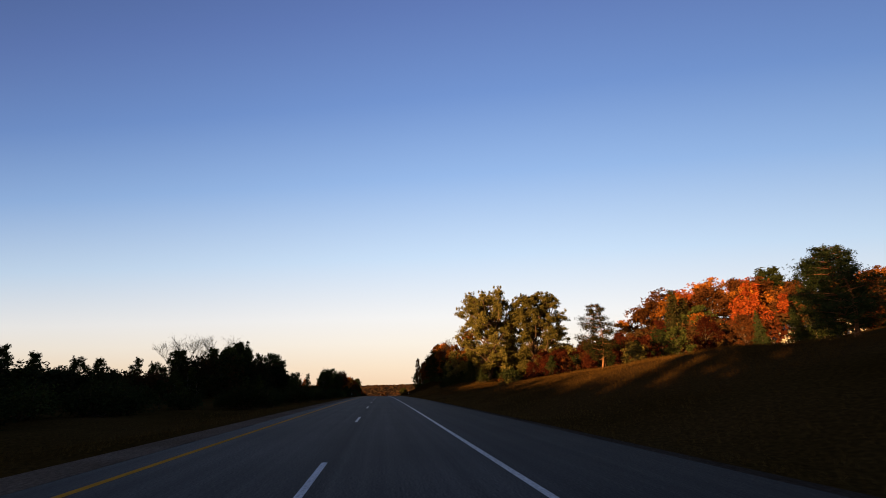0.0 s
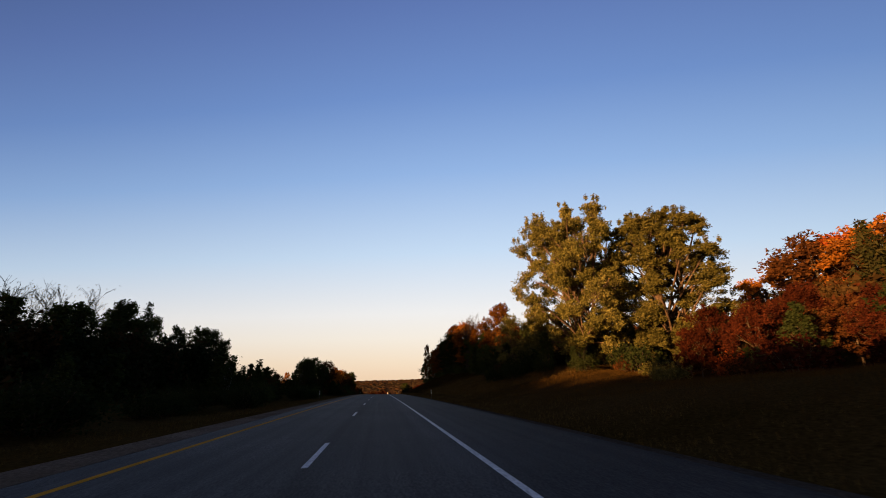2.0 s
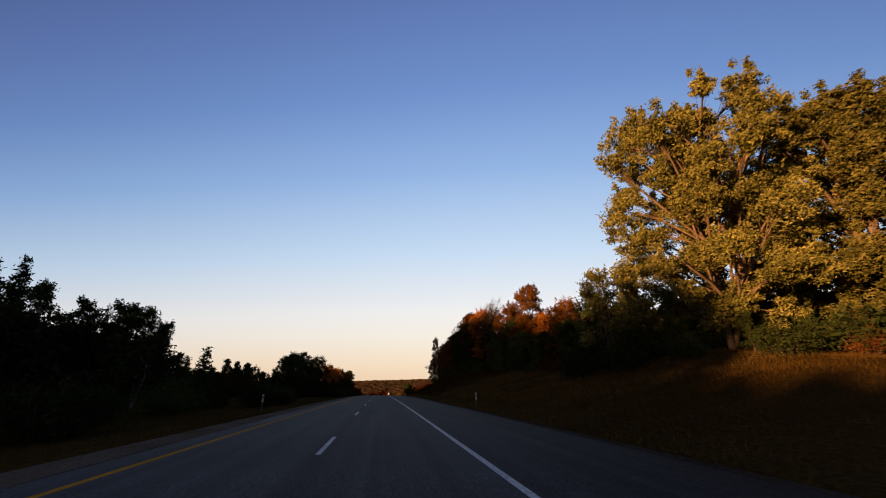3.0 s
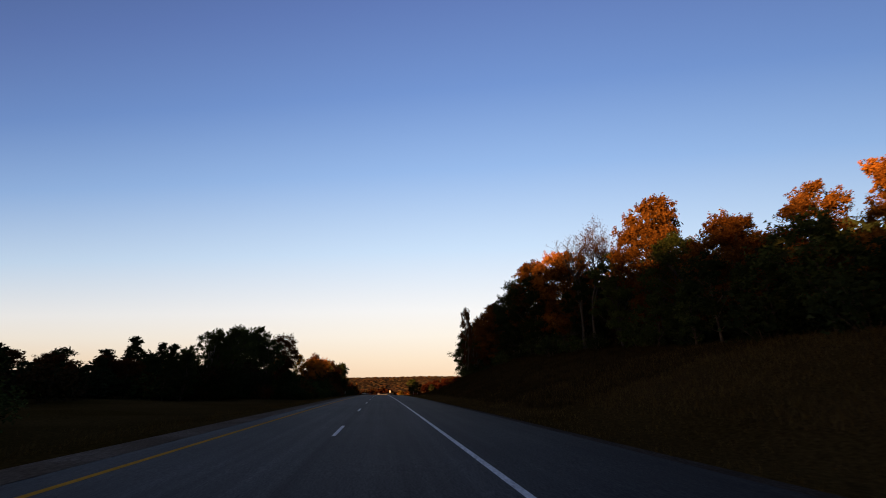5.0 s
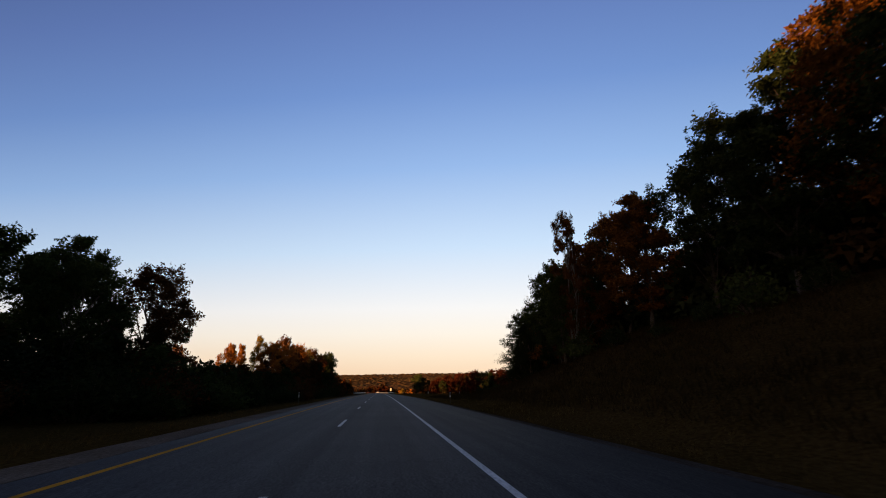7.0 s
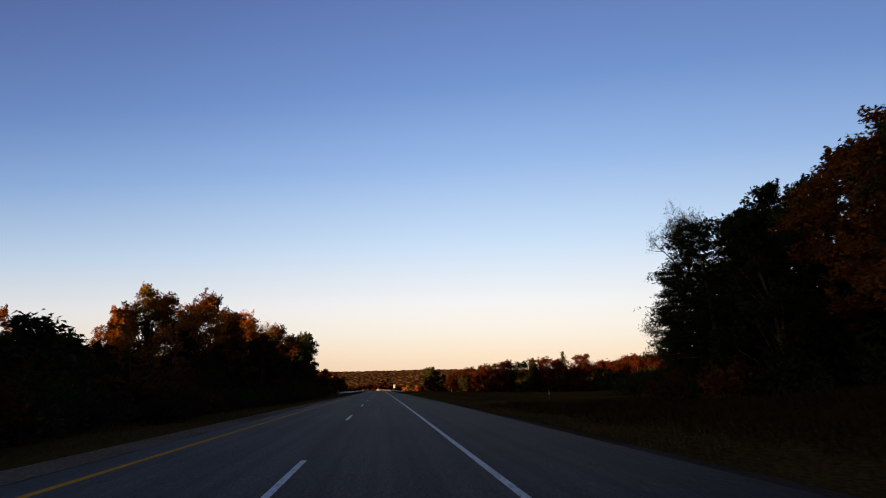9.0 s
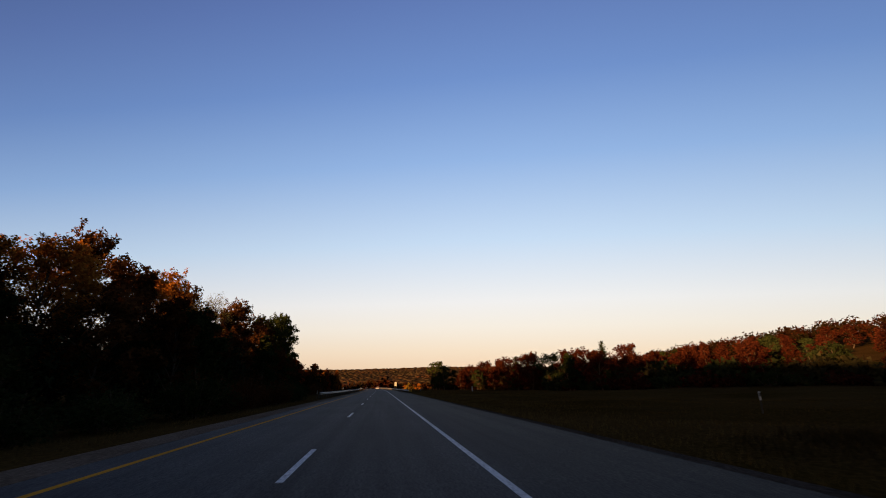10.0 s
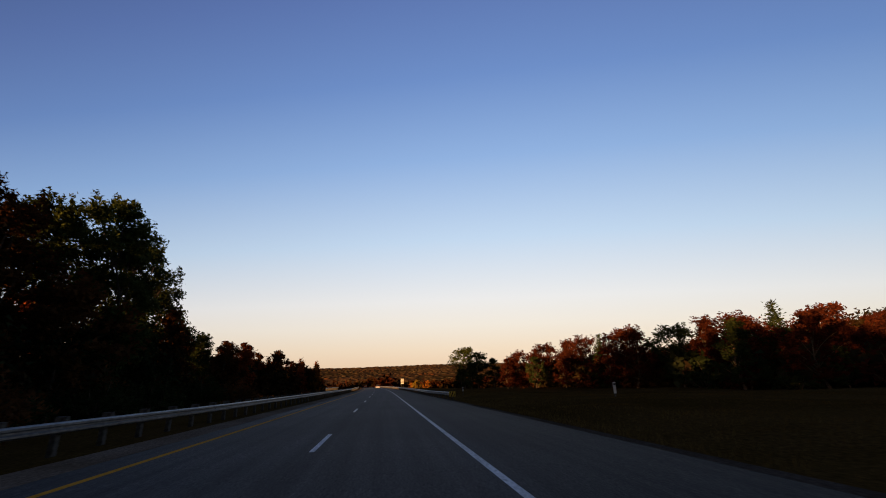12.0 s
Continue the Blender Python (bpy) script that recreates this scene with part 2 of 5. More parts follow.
BANK_Y = [-300, 20, 45, 60, 72, 88, 100, 108, 120, 165, 185, 205, 230, 250, 278]
BANK_Z = [5.2, 4.5, 3.9, 3.2, 2.4, 2.0, 3.7, 4.6, 3.6, 5.2, 6.4, 7.6, 7.4, 3.5, 0]
HILL_X = [60, 95, 168, 238, 318, 446, 900]
HILL_Z = [0, 2, 12, 23, 33, 45, 66]


def land(x, y):
    """Height of the ground sheet."""
    z, u = road_z(y), x - road_x(min(y, 640))
    near = 1 - smooth(700, 1100, y)
    if u > 6.5:
        t = min(1.0, max(0.0, (u - 7.5) / 20))
        z += float(np.interp(y, BANK_Y, BANK_Z)) * (0.5 * t + 0.5 * t * t * (3 - 2 * t))
        z += 0.17 * max(0.0, min(u, 260) - 42) * (1 - smooth(225, 285, y))
        z += float(np.interp(u, HILL_X, HILL_Z)) * smooth(270, 420, y) * (0.25 + 0.75 * near)
        z -= 0.25 * math.exp(-((u - 9.0) / 2.0) ** 2) * near
    elif u < -7.7:
        z += float(np.interp(-u, [7.7, 14, 20, 35, 70, 250, 600, 2000], [0, -0.7, -0.5, 0, 0.5, 16, 24, 24])) * near
        # The west ridge stands out of view; its height sets the wood's shadow line.
        z += float(np.interp(y, [-20, 25, 45, 65, 80, 150, 205, 236, 262, 330, 365], [0, 4.2, 7.4, 10.4, 11.5, 11, 0, 0, 0, 0, 0])) * smooth(140, 190, -u) * (1 - smooth(330, 420, -u))
        z += 4 * smooth(225, 300, -u) * smooth(15, 75, -x - 0.87 * (y + 25)) * (1 - smooth(230, 330, y)) * smooth(125, 165, y - 0.577 * (x + 200)) * (1 - smooth(208, 228, y - 0.577 * (x + 200))) - 5 * smooth(120, 190, -u) * smooth(215, 260, y) * near
    else:
        z -= 0.06
    z -= 6.5 * smooth(470, 600, y) * smooth(9, 26, abs(u)) * near
    far = smooth(900, 1600, y)
    z += far * (10 * noise.noise((x / 500, y / 500, 3)) + 16 * noise.noise((x / 1500, y / 900, 7)))
    if u > 8.5 or u < -10:
        z += 0.22 * noise.noise((x / 5, y / 5, 0)) + 0.5 * noise.noise((x / 21, y / 21, 5)) * min(1.0, (abs(u) - 8.5) / 14)
    return z


def mesh_object(name, verts, faces, mat, parent=None, label="", smooth_shade=False):
    me = bpy.data.meshes.new(name)
    me.from_pydata(verts, [], faces)
    if mat:
        me.materials.append(mat)
    if smooth_shade:
        me.polygons.foreach_set("use_smooth", [True] * len(me.polygons))
    ob = new(name, me)
    if parent:
        ob.parent = parent
    if label:
        ob["label"] = label
    return ob


def part(name, bm, mat, parent, label=""):
    me = bpy.data.meshes.new(name)
    bm.to_mesh(me)
    bm.free()
    me.materials.append(mat)
    ob = new(name, me)
    ob.parent = parent
    if label:
        ob["label"] = label
    return ob


def box(bm, cx, cy, cz, sx, sy, sz, bevel=0.0):
    g = bmesh.ops.create_cube(bm, size=1, matrix=Matrix.LocRotScale((cx, cy, cz), None, (sx, sy, sz)))
    if bevel:
        edges = list({e for v in g["verts"] for e in v.link_edges})
        bmesh.ops.bevel(bm, geom=edges, offset=bevel, segments=1, affect="EDGES")
    return g


def spread(fine, lo, hi, out, grow):
    """Grid lines: even between lo and hi, then wider and wider to the two outer ends."""
    mid = list(np.arange(lo, hi + fine / 2, fine))
    left, right, step = [], [], fine
    while (left[-1] if left else lo) > out[0]:
        step *= grow
        left.append((left[-1] if left else lo) - step)
    step = fine
    while (right[-1] if right else hi) < out[1]:
        step *= grow
        right.append((right[-1] if right else hi) + step)
    return left[::-1] + mid + right


def build_ground():
    xs = spread(1.5, -40.25, 61, (-2600, 2600), 1.13)
    ys = spread(3.5, -30, 440, (-500, 4800), 1.07)
    verts = [(x + road_x(min(y, 640)) * (1 if abs(x) < 80 else 80 / abs(x)), y, 0) for y in ys for x in xs]
    verts = [(x, y, land(x, y)) for x, y, _ in verts]
    w = len(xs)
    faces = [(j * w + i, j * w + i + 1, (j + 1) * w + i + 1, (j + 1) * w + i) for j in range(len(ys) - 1) for i in range(w - 1)]
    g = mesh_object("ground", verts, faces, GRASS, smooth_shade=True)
    g.data.materials.append(FOREST)
    wooded = [1 if verts[f[0]][1] > 690 else 0 for f in faces]
    g.data.polygons.foreach_set("material_index", wooded)
    return tagged(g, "dry autumn grassland with a mown verge and a wooded valley beyond", "ground", kind="structure")


def ribbon(name, u0, u1, y0, y1, lift, mat, parent=None, label="", step=3.0, skirt=0.0, uv=False, ragged=0.0):
    """A strip that follows the road between two offsets from its middle line."""
    n = max(1, int(math.ceil((y1 - y0) / step)))
    us = [u0, u1] if not skirt else [u0 - 0.05, u0, u1, u1 + 0.05]
    verts, faces = [], []
    rnd = random.Random(name)
    for j in range(n + 1):
        y = y0 + (y1 - y0) * j / n
        for k, u in enumerate(us):
            edge = ragged * (rnd.random() - 0.5) if k in (0, len(us) - 1) else 0
            verts.append((road_x(y) + u + edge, y, road_z(y) + lift - (skirt if len(us) == 4 and k in (0, 3) else 0)))
    w = len(us)
    for j in range(n):
        for i in range(w - 1):
            faces.append((j * w + i, j * w + i + 1, (j + 1) * w + i + 1, (j + 1) * w + i))
    ob = mesh_object(name, verts, faces, mat, parent, label)
    if uv:
        layer = ob.data.uv_layers.new(name="across")
        for loop in ob.data.loops:
            vx, vy, _ = verts[loop.vertex_index]
            layer.data[loop.index].uv = ((vx - road_x(vy) - u0) / (u1 - u0), vy / 10)
    return ob


build_ground()
ROAD_END = 690
road = ribbon("road", -6.6, 6.1, -60, ROAD_END, 0.0, ASPHALT, skirt=0.10, uv=True)
tagged(road, "dark grey worn asphalt carriageway with painted lane lines", "road", kind="structure")
for nm, a, b, lift, stone, words in (("gravel_shoulder", 6.05, 6.6, -0.012, GRAVEL, "dark gravel edge beside the asphalt"), ("gravel_shoulder", -7.4, -6.3, 0.008, PALE_GRAVEL, "pale gravel shoulder beside the asphalt")):
    tagged(ribbon(nm, a, b, -60, ROAD_END, lift, stone, skirt=0.08, ragged=0.22, step=1.5), words, "shoulder", kind="structure")
EDGE_R, LANE, EDGE_L = 1.88, -1.83, -5.38
ribbon("edge_line", EDGE_R - 0.075, EDGE_R + 0.075, -60, ROAD_END, 0.004, WHITE_PAINT, road, "solid white edge line")
ribbon("median_line", EDGE_L - 0.08, EDGE_L + 0.08, -60, ROAD_END, 0.004, YELLOW_PAINT, road, "solid yellow edge line")
for k in range(-3, 45):
    ribbon("lane_dash", LANE - 0.065, LANE + 0.065, k * 15.24 - 3.81, k * 15.24, 0.004, WHITE_PAINT, road, step=1.3)

# ---- trees ----
def tube(verts, faces, points, radii, sides):
    """Adds a tapered tube along the points."""
    start = len(verts)
    for k, (p, r) in enumerate(zip(points, radii)):
        a, b = points[max(0, k - 1)], points[min(len(points) - 1, k + 1)]
        d = (b - a).normalized() if (b - a).length > 1e-6 else Vector((0, 0, 1))
        s = d.cross(Vector((0.31, 0.95, 0.1))).normalized()
        t = d.cross(s)
        for i in range(sides):
            g = 2 * math.pi * i / sides
            verts.append(tuple(p + (s * math.cos(g) + t * math.sin(g)) * r))
    for k in range(len(points) - 1):
        for i in range(sides):
            j = (i + 1) % sides
            faces.append((start + k * sides + i, start + k * sides + j, start + (k + 1) * sides + j, start + (k + 1) * sides + i))


def bent(a, b, sag, rnd, n=4):
    """Points from a to b with a bow and some wander."""
    out, span = [], (b - a).length
    off = Vector((rnd.uniform(-1, 1), rnd.uniform(-1, 1), 0)) * span * 0.07
    for k in range(n + 1):
        f = k / n
        out.append(a.lerp(b, f) + (off + Vector((0, 0, sag * span))) * math.sin(math.pi * f))
    return out


def leaf_mesh(centres, size, rng, droop=0.0, narrow=0.62):
    """Pairs of small pointed leaves on a twig's end, round the given centres."""
    n = 2 * len(centres)
    ln = (size * rng.uniform(0.5, 1.02, n))[:, None]
    at = np.repeat(centres, 2, axis=0) + rng.normal(size=(n, 3)) * size * 0.32
    d = rng.normal(size=(n, 3))
    d[:, 2] -= droop
    d /= np.linalg.norm(d, axis=1)[:, None]
    s = np.cross(d, rng.normal(size=(n, 3)))
    s /= np.linalg.norm(s, axis=1)[:, None]
    v = np.empty((n, 3, 3))
    v[:, 0] = at - d * ln * 0.3 + s * ln * narrow * 0.5
    v[:, 1] = at - d * ln * 0.3 - s * ln * narrow * 0.5
    v[:, 2] = at + d * ln * 0.7
    return v.reshape(-1, 3).tolist(), np.arange(n * 3).reshape(n, 3).tolist()


def finish(name, tv, tf, leaves, leaf_size, rng, bark, leaf, droop=0.0, narrow=0.62):
    root = new(name)
    mesh_object("trunk", tv, tf, bark, root, smooth_shade=True)
    if len(leaves):
        lv, lf = leaf_mesh(np.array(leaves), leaf_size, rng, droop, narrow)
        mesh_object("crown", lv, lf, leaf, root)
    return root


def ball(rng, k, r, flat):
    """k points spread evenly through a flattened ball."""
    d = rng.normal(size=(k, 3))
    d /= np.linalg.norm(d, axis=1)[:, None]
    return d * (rng.random(k) ** 0.45)[:, None] * np.array([r, r, r * flat])


def broadleaf(name, seed, height, width, crown_base, lobes, leaves, leaf_size, profile, bark, leaf, flat=0.7, stems=1, detail=1.0, lobe=0.17, limb=1.0):
    """A trunk with limbs to many lobes; each lobe is a shell of layered leaf clumps with gaps between."""
    rnd, rng = random.Random(seed), np.random.default_rng(seed)
    tv, tf, pts = [], [], []
    trunks = []
    base_r = height * 0.0105 + 0.05
    sides = 7 if detail > 0.3 else 5
    for s in range(stems):
        lean = Vector((rnd.uniform(-1, 1), rnd.uniform(-1, 1), 0)) * width * (0.06 if stems == 1 else 0.2)
        top = Vector((0, 0, height * rnd.uniform(0.82, 0.90))) + lean
        line = bent(Vector((0.25 * s, 0.15 * s, -0.4)), top, 0.0, rnd, 6)
        trunks.append(line)
        tube(tv, tf, line, [base_r * (1 - 0.88 * k / 6) * (1.3 if k == 0 else 1) / (1 + 0.3 * (stems - 1)) for k in range(7)], sides)
    if detail < 0.3:
        lobes = int(lobes * 0.7)
    per = leaves * detail / lobes
    size = 1.12 * leaf_size * detail ** -0.45
    for i in range(lobes):
        f = (i + 0.5) / lobes
        z = crown_base + (height - crown_base) * (f ** 0.85)
        reach = width / 2 * profile(f) * (rnd.uniform(0.6, 1.0) if i % 3 else rnd.uniform(0.15, 0.5))
        ang = i * 2.39996 + rnd.uniform(-0.5, 0.5)
        r = width * rnd.uniform(0.72, 1.2) * lobe * (0.7 + 0.4 * profile(f))
        z = min(z * rnd.uniform(0.94, 1.0), height - r * flat * 0.8)
        c = Vector((math.cos(ang) * reach, math.sin(ang) * reach, z))
        line = trunks[i % stems]
        at = line[max(1, min(5, int(6 * (z - 0.3 * reach - height * 0.06) / height)))]
        bough = bent(at, c, 0.06, rnd, 3)
        tube(tv, tf, bough, [base_r * limb * q for q in (0.36, 0.27, 0.18, 0.07)], 5 if detail > 0.3 else 3)
        clumps = rnd.randint(12, 17) if detail > 0.3 else 7
        for _ in range(clumps):
            v = Vector((rnd.gauss(0, 1), rnd.gauss(0, 1), rnd.gauss(0.2, 1))).normalized()
            q = c + Vector((v.x * r, v.y * r, v.z * r * flat)) * rnd.uniform(0.2, 1.05)
            if detail > 0.5 and rnd.random() < 0.5:
                tube(tv, tf, [bough[-2], q], [base_r * limb * 0.06, base_r * limb * 0.02], 3)
            k = max(2, int(per / clumps * rnd.uniform(0.6, 1.4)))
            pts.append(ball(rng, k, r * rnd.uniform(0.34, 0.56), 0.55) + np.array(q))
        for _ in range(3 if f > 0.35 else 1):  # upright shoots that break the outline
            g = c + Vector((rnd.uniform(-0.7, 0.7) * r, rnd.uniform(-0.7, 0.7) * r, r * flat * rnd.uniform(0.9, 1.35)))
            pts.append(ball(rng, max(3, int(per * 0.05)), r * 0.16, 2.4) + np.array(g))
    return finish(name, tv, tf, np.concatenate(pts), size, rng, bark, leaf)


def conifer(name, seed, height, width, leaves, leaf_size, bark, leaf, open_crown=False, detail=1.0, layered=False):
    """Whorls of boughs on a straight trunk; the open kind has few, long, level boughs with plumes."""
    rnd, rng = random.Random(seed), np.random.default_rng(seed)
    tv, tf, pts = [], [], []
    line = bent(Vector((0, 0, -0.3)), Vector((0, 0, height)), 0, rnd, 6)
    r0 = height * 0.014 + 0.05
    tube(tv, tf, line, [r0 * (1.02 - k / 6) for k in range(7)], 7)
    rows = 13 if open_crown else (20 if detail > 0.3 else 14)
    leaves, leaf_size = leaves * detail, leaf_size * detail ** -0.45
    boughs = []
    for i in range(rows):
        f = (i + 0.3) / rows
        z = height * ((0.16 if open_crown else 0.06) + (0.84 if open_crown else 0.93) * f)
        n = 5 if open_crown else 6
        for k in range(n):
            a = i * 1.3 + k * 2 * math.pi / n + rnd.uniform(-0.4, 0.4)
            shape = (1.05 - 0.78 * f ** 1.3) * (0.5 + 0.5 * min(1, f / 0.25)) if open_crown else (1.02 - f)
            ln = width / 2 * shape * (rnd.uniform(0.35, 1.2) if open_crown else rnd.uniform(0.6, 1.15))
            if layered:
                ln = width / 2 * (1.0 - 0.6 * f ** 2.5) * rnd.uniform(0.55, 1.15) * (0.62 + 0.5 * abs(math.sin(1.5 * a + 0.7 * i)))
            rise = rnd.uniform(-0.08, 0.22) if open_crown else rnd.uniform(-0.30, 0.02) if not layered else rnd.uniform(-0.12, 0.10)
            end = Vector((math.cos(a) * ln, math.sin(a) * ln, z + rise * ln))
            root = Vector((0, 0, z - 0.1))
            bough = bent(root, end, 0.05, rnd, 3)
            if open_crown or detail > 0.5:
                tube(tv, tf, bough, [r0 * q for q in (0.34, 0.24, 0.16, 0.05)], 4)
            boughs.append((root, end, ln))
    total = sum(b[2] for b in boughs)
    for root, end, ln in boughs:
        k = max(3, int(leaves * ln / total))
        if open_crown:
            g = rng.beta(3.2, 1.2, k)[:, None]
            wide = np.array([0.13, 0.13, 0.07]) * max(1.2, ln)
        else:
            g = rng.beta(1.6, 1.0, k)[:, None]
            wide = np.array([0.10 if layered else 0.15, 0.10 if layered else 0.15, 0.06 if layered else 0.08]) * max(0.8, ln)
        pts.append(np.array(root) * (1 - g) + np.array(end) * g + rng.normal(size=(k, 3)) * wide)
    return finish(name, tv, tf, np.concatenate(pts), leaf_size, rng, bark, leaf, 0.3, 0.4)


def bare(name, seed, height, bark, leaf=None, leaves=0, thin=1.0, levels=5, fan=1.0):
    """A leafless crown of forking twigs, with a few last leaves."""
    rnd, rng = random.Random(seed), np.random.default_rng(seed)
    tv, tf, tips = [], [], []

    def grow(p, d, ln, r, level):
        end = p + d * ln
        line = bent(p, end, 0.0, rnd, 2)
        tube(tv, tf, line, [r, r * 0.85, r * 0.66], 5 if level < 2 else 3)
        if level >= levels:
            tips.append(tuple(end))
            return
        for k in range(3 if level in (1, 2, 3) else 2):
            nd = (d + Vector((rnd.gauss(0, 1), rnd.gauss(0, 1), rnd.gauss(0.12, 0.6))) * (0.36 + 0.05 * level) * fan).normalized()
            if nd.z < -0.1:
                nd.z *= -0.5
            grow(line[1].lerp(end, rnd.uniform(0.3, 1.0)), nd, ln * rnd.uniform(0.58, 0.82), max(0.02, r * 0.64), level + 1)

    grow(Vector((0, 0, -0.3)), Vector((rnd.uniform(-0.08, 0.08), rnd.uniform(-0.08, 0.08), 1)).normalized(), height * 0.42, (height * 0.009 + 0.03) * thin, 0)
    top = max(v[2] for v in tv)
    k = height / top
    tv = [(x * k, y * k, z * k) for x, y, z in tv]
    pts = np.zeros((0, 3))
    if leaves:
        pick = rng.choice(len(tips), leaves)
        pts = np.array(tips)[pick] * k + rng.normal(size=(leaves, 3)) * 0.3
    return finish(name, tv, tf, pts, 0.16, rng, bark, leaf)


def shrub(name, seed, height, width, leaves, leaf_size, bark, leaf, detail=1.0):
    """Many stems from the ground with leaf clumps down to the grass."""
    rnd, rng = random.Random(seed), np.random.default_rng(seed)
    tv, tf, pts = [], [], []
    n = 26 if detail > 0.5 else 18
    leaves, leaf_size = leaves * detail, leaf_size * detail ** -0.45
    for i in range(n):
        a, rr = i * 2.39996, math.sqrt((i + 0.5) / n) * width / 2
        z = height * rnd.uniform(0.45, 1.0) * math.sqrt(max(0.15, 1 - (rr / (width * 0.58)) ** 2))
        c = Vector((math.cos(a) * rr, math.sin(a) * rr, z))
        tube(tv, tf, bent(Vector((c.x * 0.3, c.y * 0.3, -0.2)), c, 0.02, rnd, 2), [0.05, 0.035, 0.01], 3)
        k = int(leaves / n)
        g = rng.beta(2.2, 1.0, k)[:, None]
        low = np.array([c.x * 0.75, c.y * 0.75, 0.1])
        w = np.array([width * 0.085, width * 0.085, height * 0.09])
        pts.append(low * (1 - g) + np.array(c) * g + rng.normal(size=(k, 3)) * w)
    return finish(name, tv, tf, np.concatenate(pts), leaf_size, rng, bark, leaf)


def oval(f):
    return max(0.15, math.sin(math.pi * (0.12 + 0.84 * f)) ** 0.7)


def vase(f):
    return max(0.2, 0.45 + 0.75 * math.sin(math.pi * min(1.0, f * 0.95)) - 0.35 * f)


def dome(f):
    return max(0.3, math.sin(math.pi * (0.16 + 0.70 * f)) ** 0.7)


def broad(f):
    return max(0.3, math.sin(math.pi * (0.20 + 0.62 * f)) ** 0.6)


def cone_like(f):
    return max(0.12, 1.0 - 0.8 * f)


# kind: (maker, height of the model); q is the share of the leaves that a model keeps, the far ones have fewer and larger
KINDS = {
    "maple_a": (lambda q: broadleaf("maple_tree", 11, 14, 10.5, 2.2, 26, 8500, 0.31, oval, BARK, LEAF["orange"], detail=q), 14),
    "maple_b": (lambda q: broadleaf("oak_tree", 12, 14, 9.0, 1.8, 24, 8000, 0.31, vase, BARK, LEAF["orange"], detail=q), 14),
    "maple_c": (lambda q: broadleaf("linden_tree", 13, 14, 8.0, 1.4, 24, 8000, 0.31, cone_like, BARK, LEAF["orange"], detail=q), 14),
    "tall_a": (lambda q: broadleaf("hardwood_tree", 21, 19, 11.0, 4.0, 32, 11000, 0.35, oval, GREY_BARK, LEAF["green"], flat=0.55, detail=q), 19),
    "tall_b": (lambda q: broadleaf("hardwood_tree", 22, 19, 9.5, 3.4, 30, 10500, 0.35, vase, GREY_BARK, LEAF["green"], flat=0.6, detail=q), 19),
    "tall_c": (lambda q: broadleaf("hardwood_tree", 23, 19, 10.0, 2.6, 32, 11000, 0.35, oval, GREY_BARK, LEAF["green"], flat=0.45, detail=q), 19),
    "aspen_a": (lambda q: broadleaf("aspen_tree", 31, 12, 5.0, 1.6, 22, 5600, 0.25, oval, PALE_BARK, LEAF["dark"], stems=2, detail=q), 12),
    "aspen_b": (lambda q: broadleaf("aspen_tree", 32, 12, 5.6, 1.0, 22, 5600, 0.25, cone_like, PALE_BARK, LEAF["dark"], stems=3, detail=q), 12),
    "open_a": (lambda q: broadleaf("ash_tree", 41, 14, 9.0, 2.6, 24, 7000, 0.30, vase, BARK, LEAF["green"], stems=2, detail=q, lobe=0.15), 14),
    "spruce": (lambda q: conifer("spruce_tree", 51, 14, 6.4, 7000, 0.42, BARK, LEAF["needle"], detail=q), 14),
    "pine": (lambda q: conifer("pine_tree", 52, 10, 8.6, 9000, 0.27, RED_BARK, LEAF["needle"], True, detail=q), 10),
    "beech": (lambda q: conifer("beech_tree", 57, 16, 8.6, 20000, 0.30, GREY_BARK, LEAF["dark"], detail=q, layered=True), 16),
    "bare_a": (lambda q: bare("bare_tree", 61, 12, PALE_BARK, LEAF["gold"], 160, 0.7, 5, 0.7), 12),
    "bare_b": (lambda q: bare("bare_tree", 62, 12, PALE_BARK, LEAF["gold"], 90, 0.6, 5, 0.62), 12),
    "bare_c": (lambda q: bare("bare_tree", 63, 18, GREY_BARK, LEAF["olive"], 420, 1.2, 7, 0.7), 18),
    "bare_d": (lambda q: bare("bare_tree", 65, 16, GREY_BARK, LEAF["green"], 5000, 1.8, 7, 0.75), 16),
    "bush_a": (lambda q: shrub("shrub", 71, 4, 5.0, 2400, 0.26, BARK, LEAF["dark"], detail=q), 4),
    "bush_b": (lambda q: shrub("shrub", 72, 4, 4.4, 2200, 0.26, BARK, LEAF["dark"], detail=q), 4),
    "cotton_a": (lambda q: broadleaf("cottonwood_tree", 84, 27, 20.0, 3.0, 96, 78000, 0.33, broad, COTTON_BARK, LEAF["olive"], stems=2, flat=0.9, lobe=0.090, limb=1.7), 27),
    "cotton_b": (lambda q: broadleaf("cottonwood_tree", 88, 27, 16.5, 2.5, 86, 74000, 0.33, dome, COTTON_BARK, LEAF["olive"], stems=3, flat=0.9, lobe=0.096, limb=1.7), 27),
}
FULL, MID, FAR = 0.85, 0.2, 0.09
MODELS = {}
LOOKS = {
    "olive": "olive-green leaves", "green": "green leaves", "dark": "dark green leaves deepened for shade", "orange": "orange autumn leaves",
    "red": "red autumn leaves", "gold": "golden autumn leaves", "russet": "russet brown leaves", "needle": "dark green needles", "wine": "wine-red leaves deepened for shade", "amber": "amber autumn leaves", "bronze": "bronze-green needles",
}
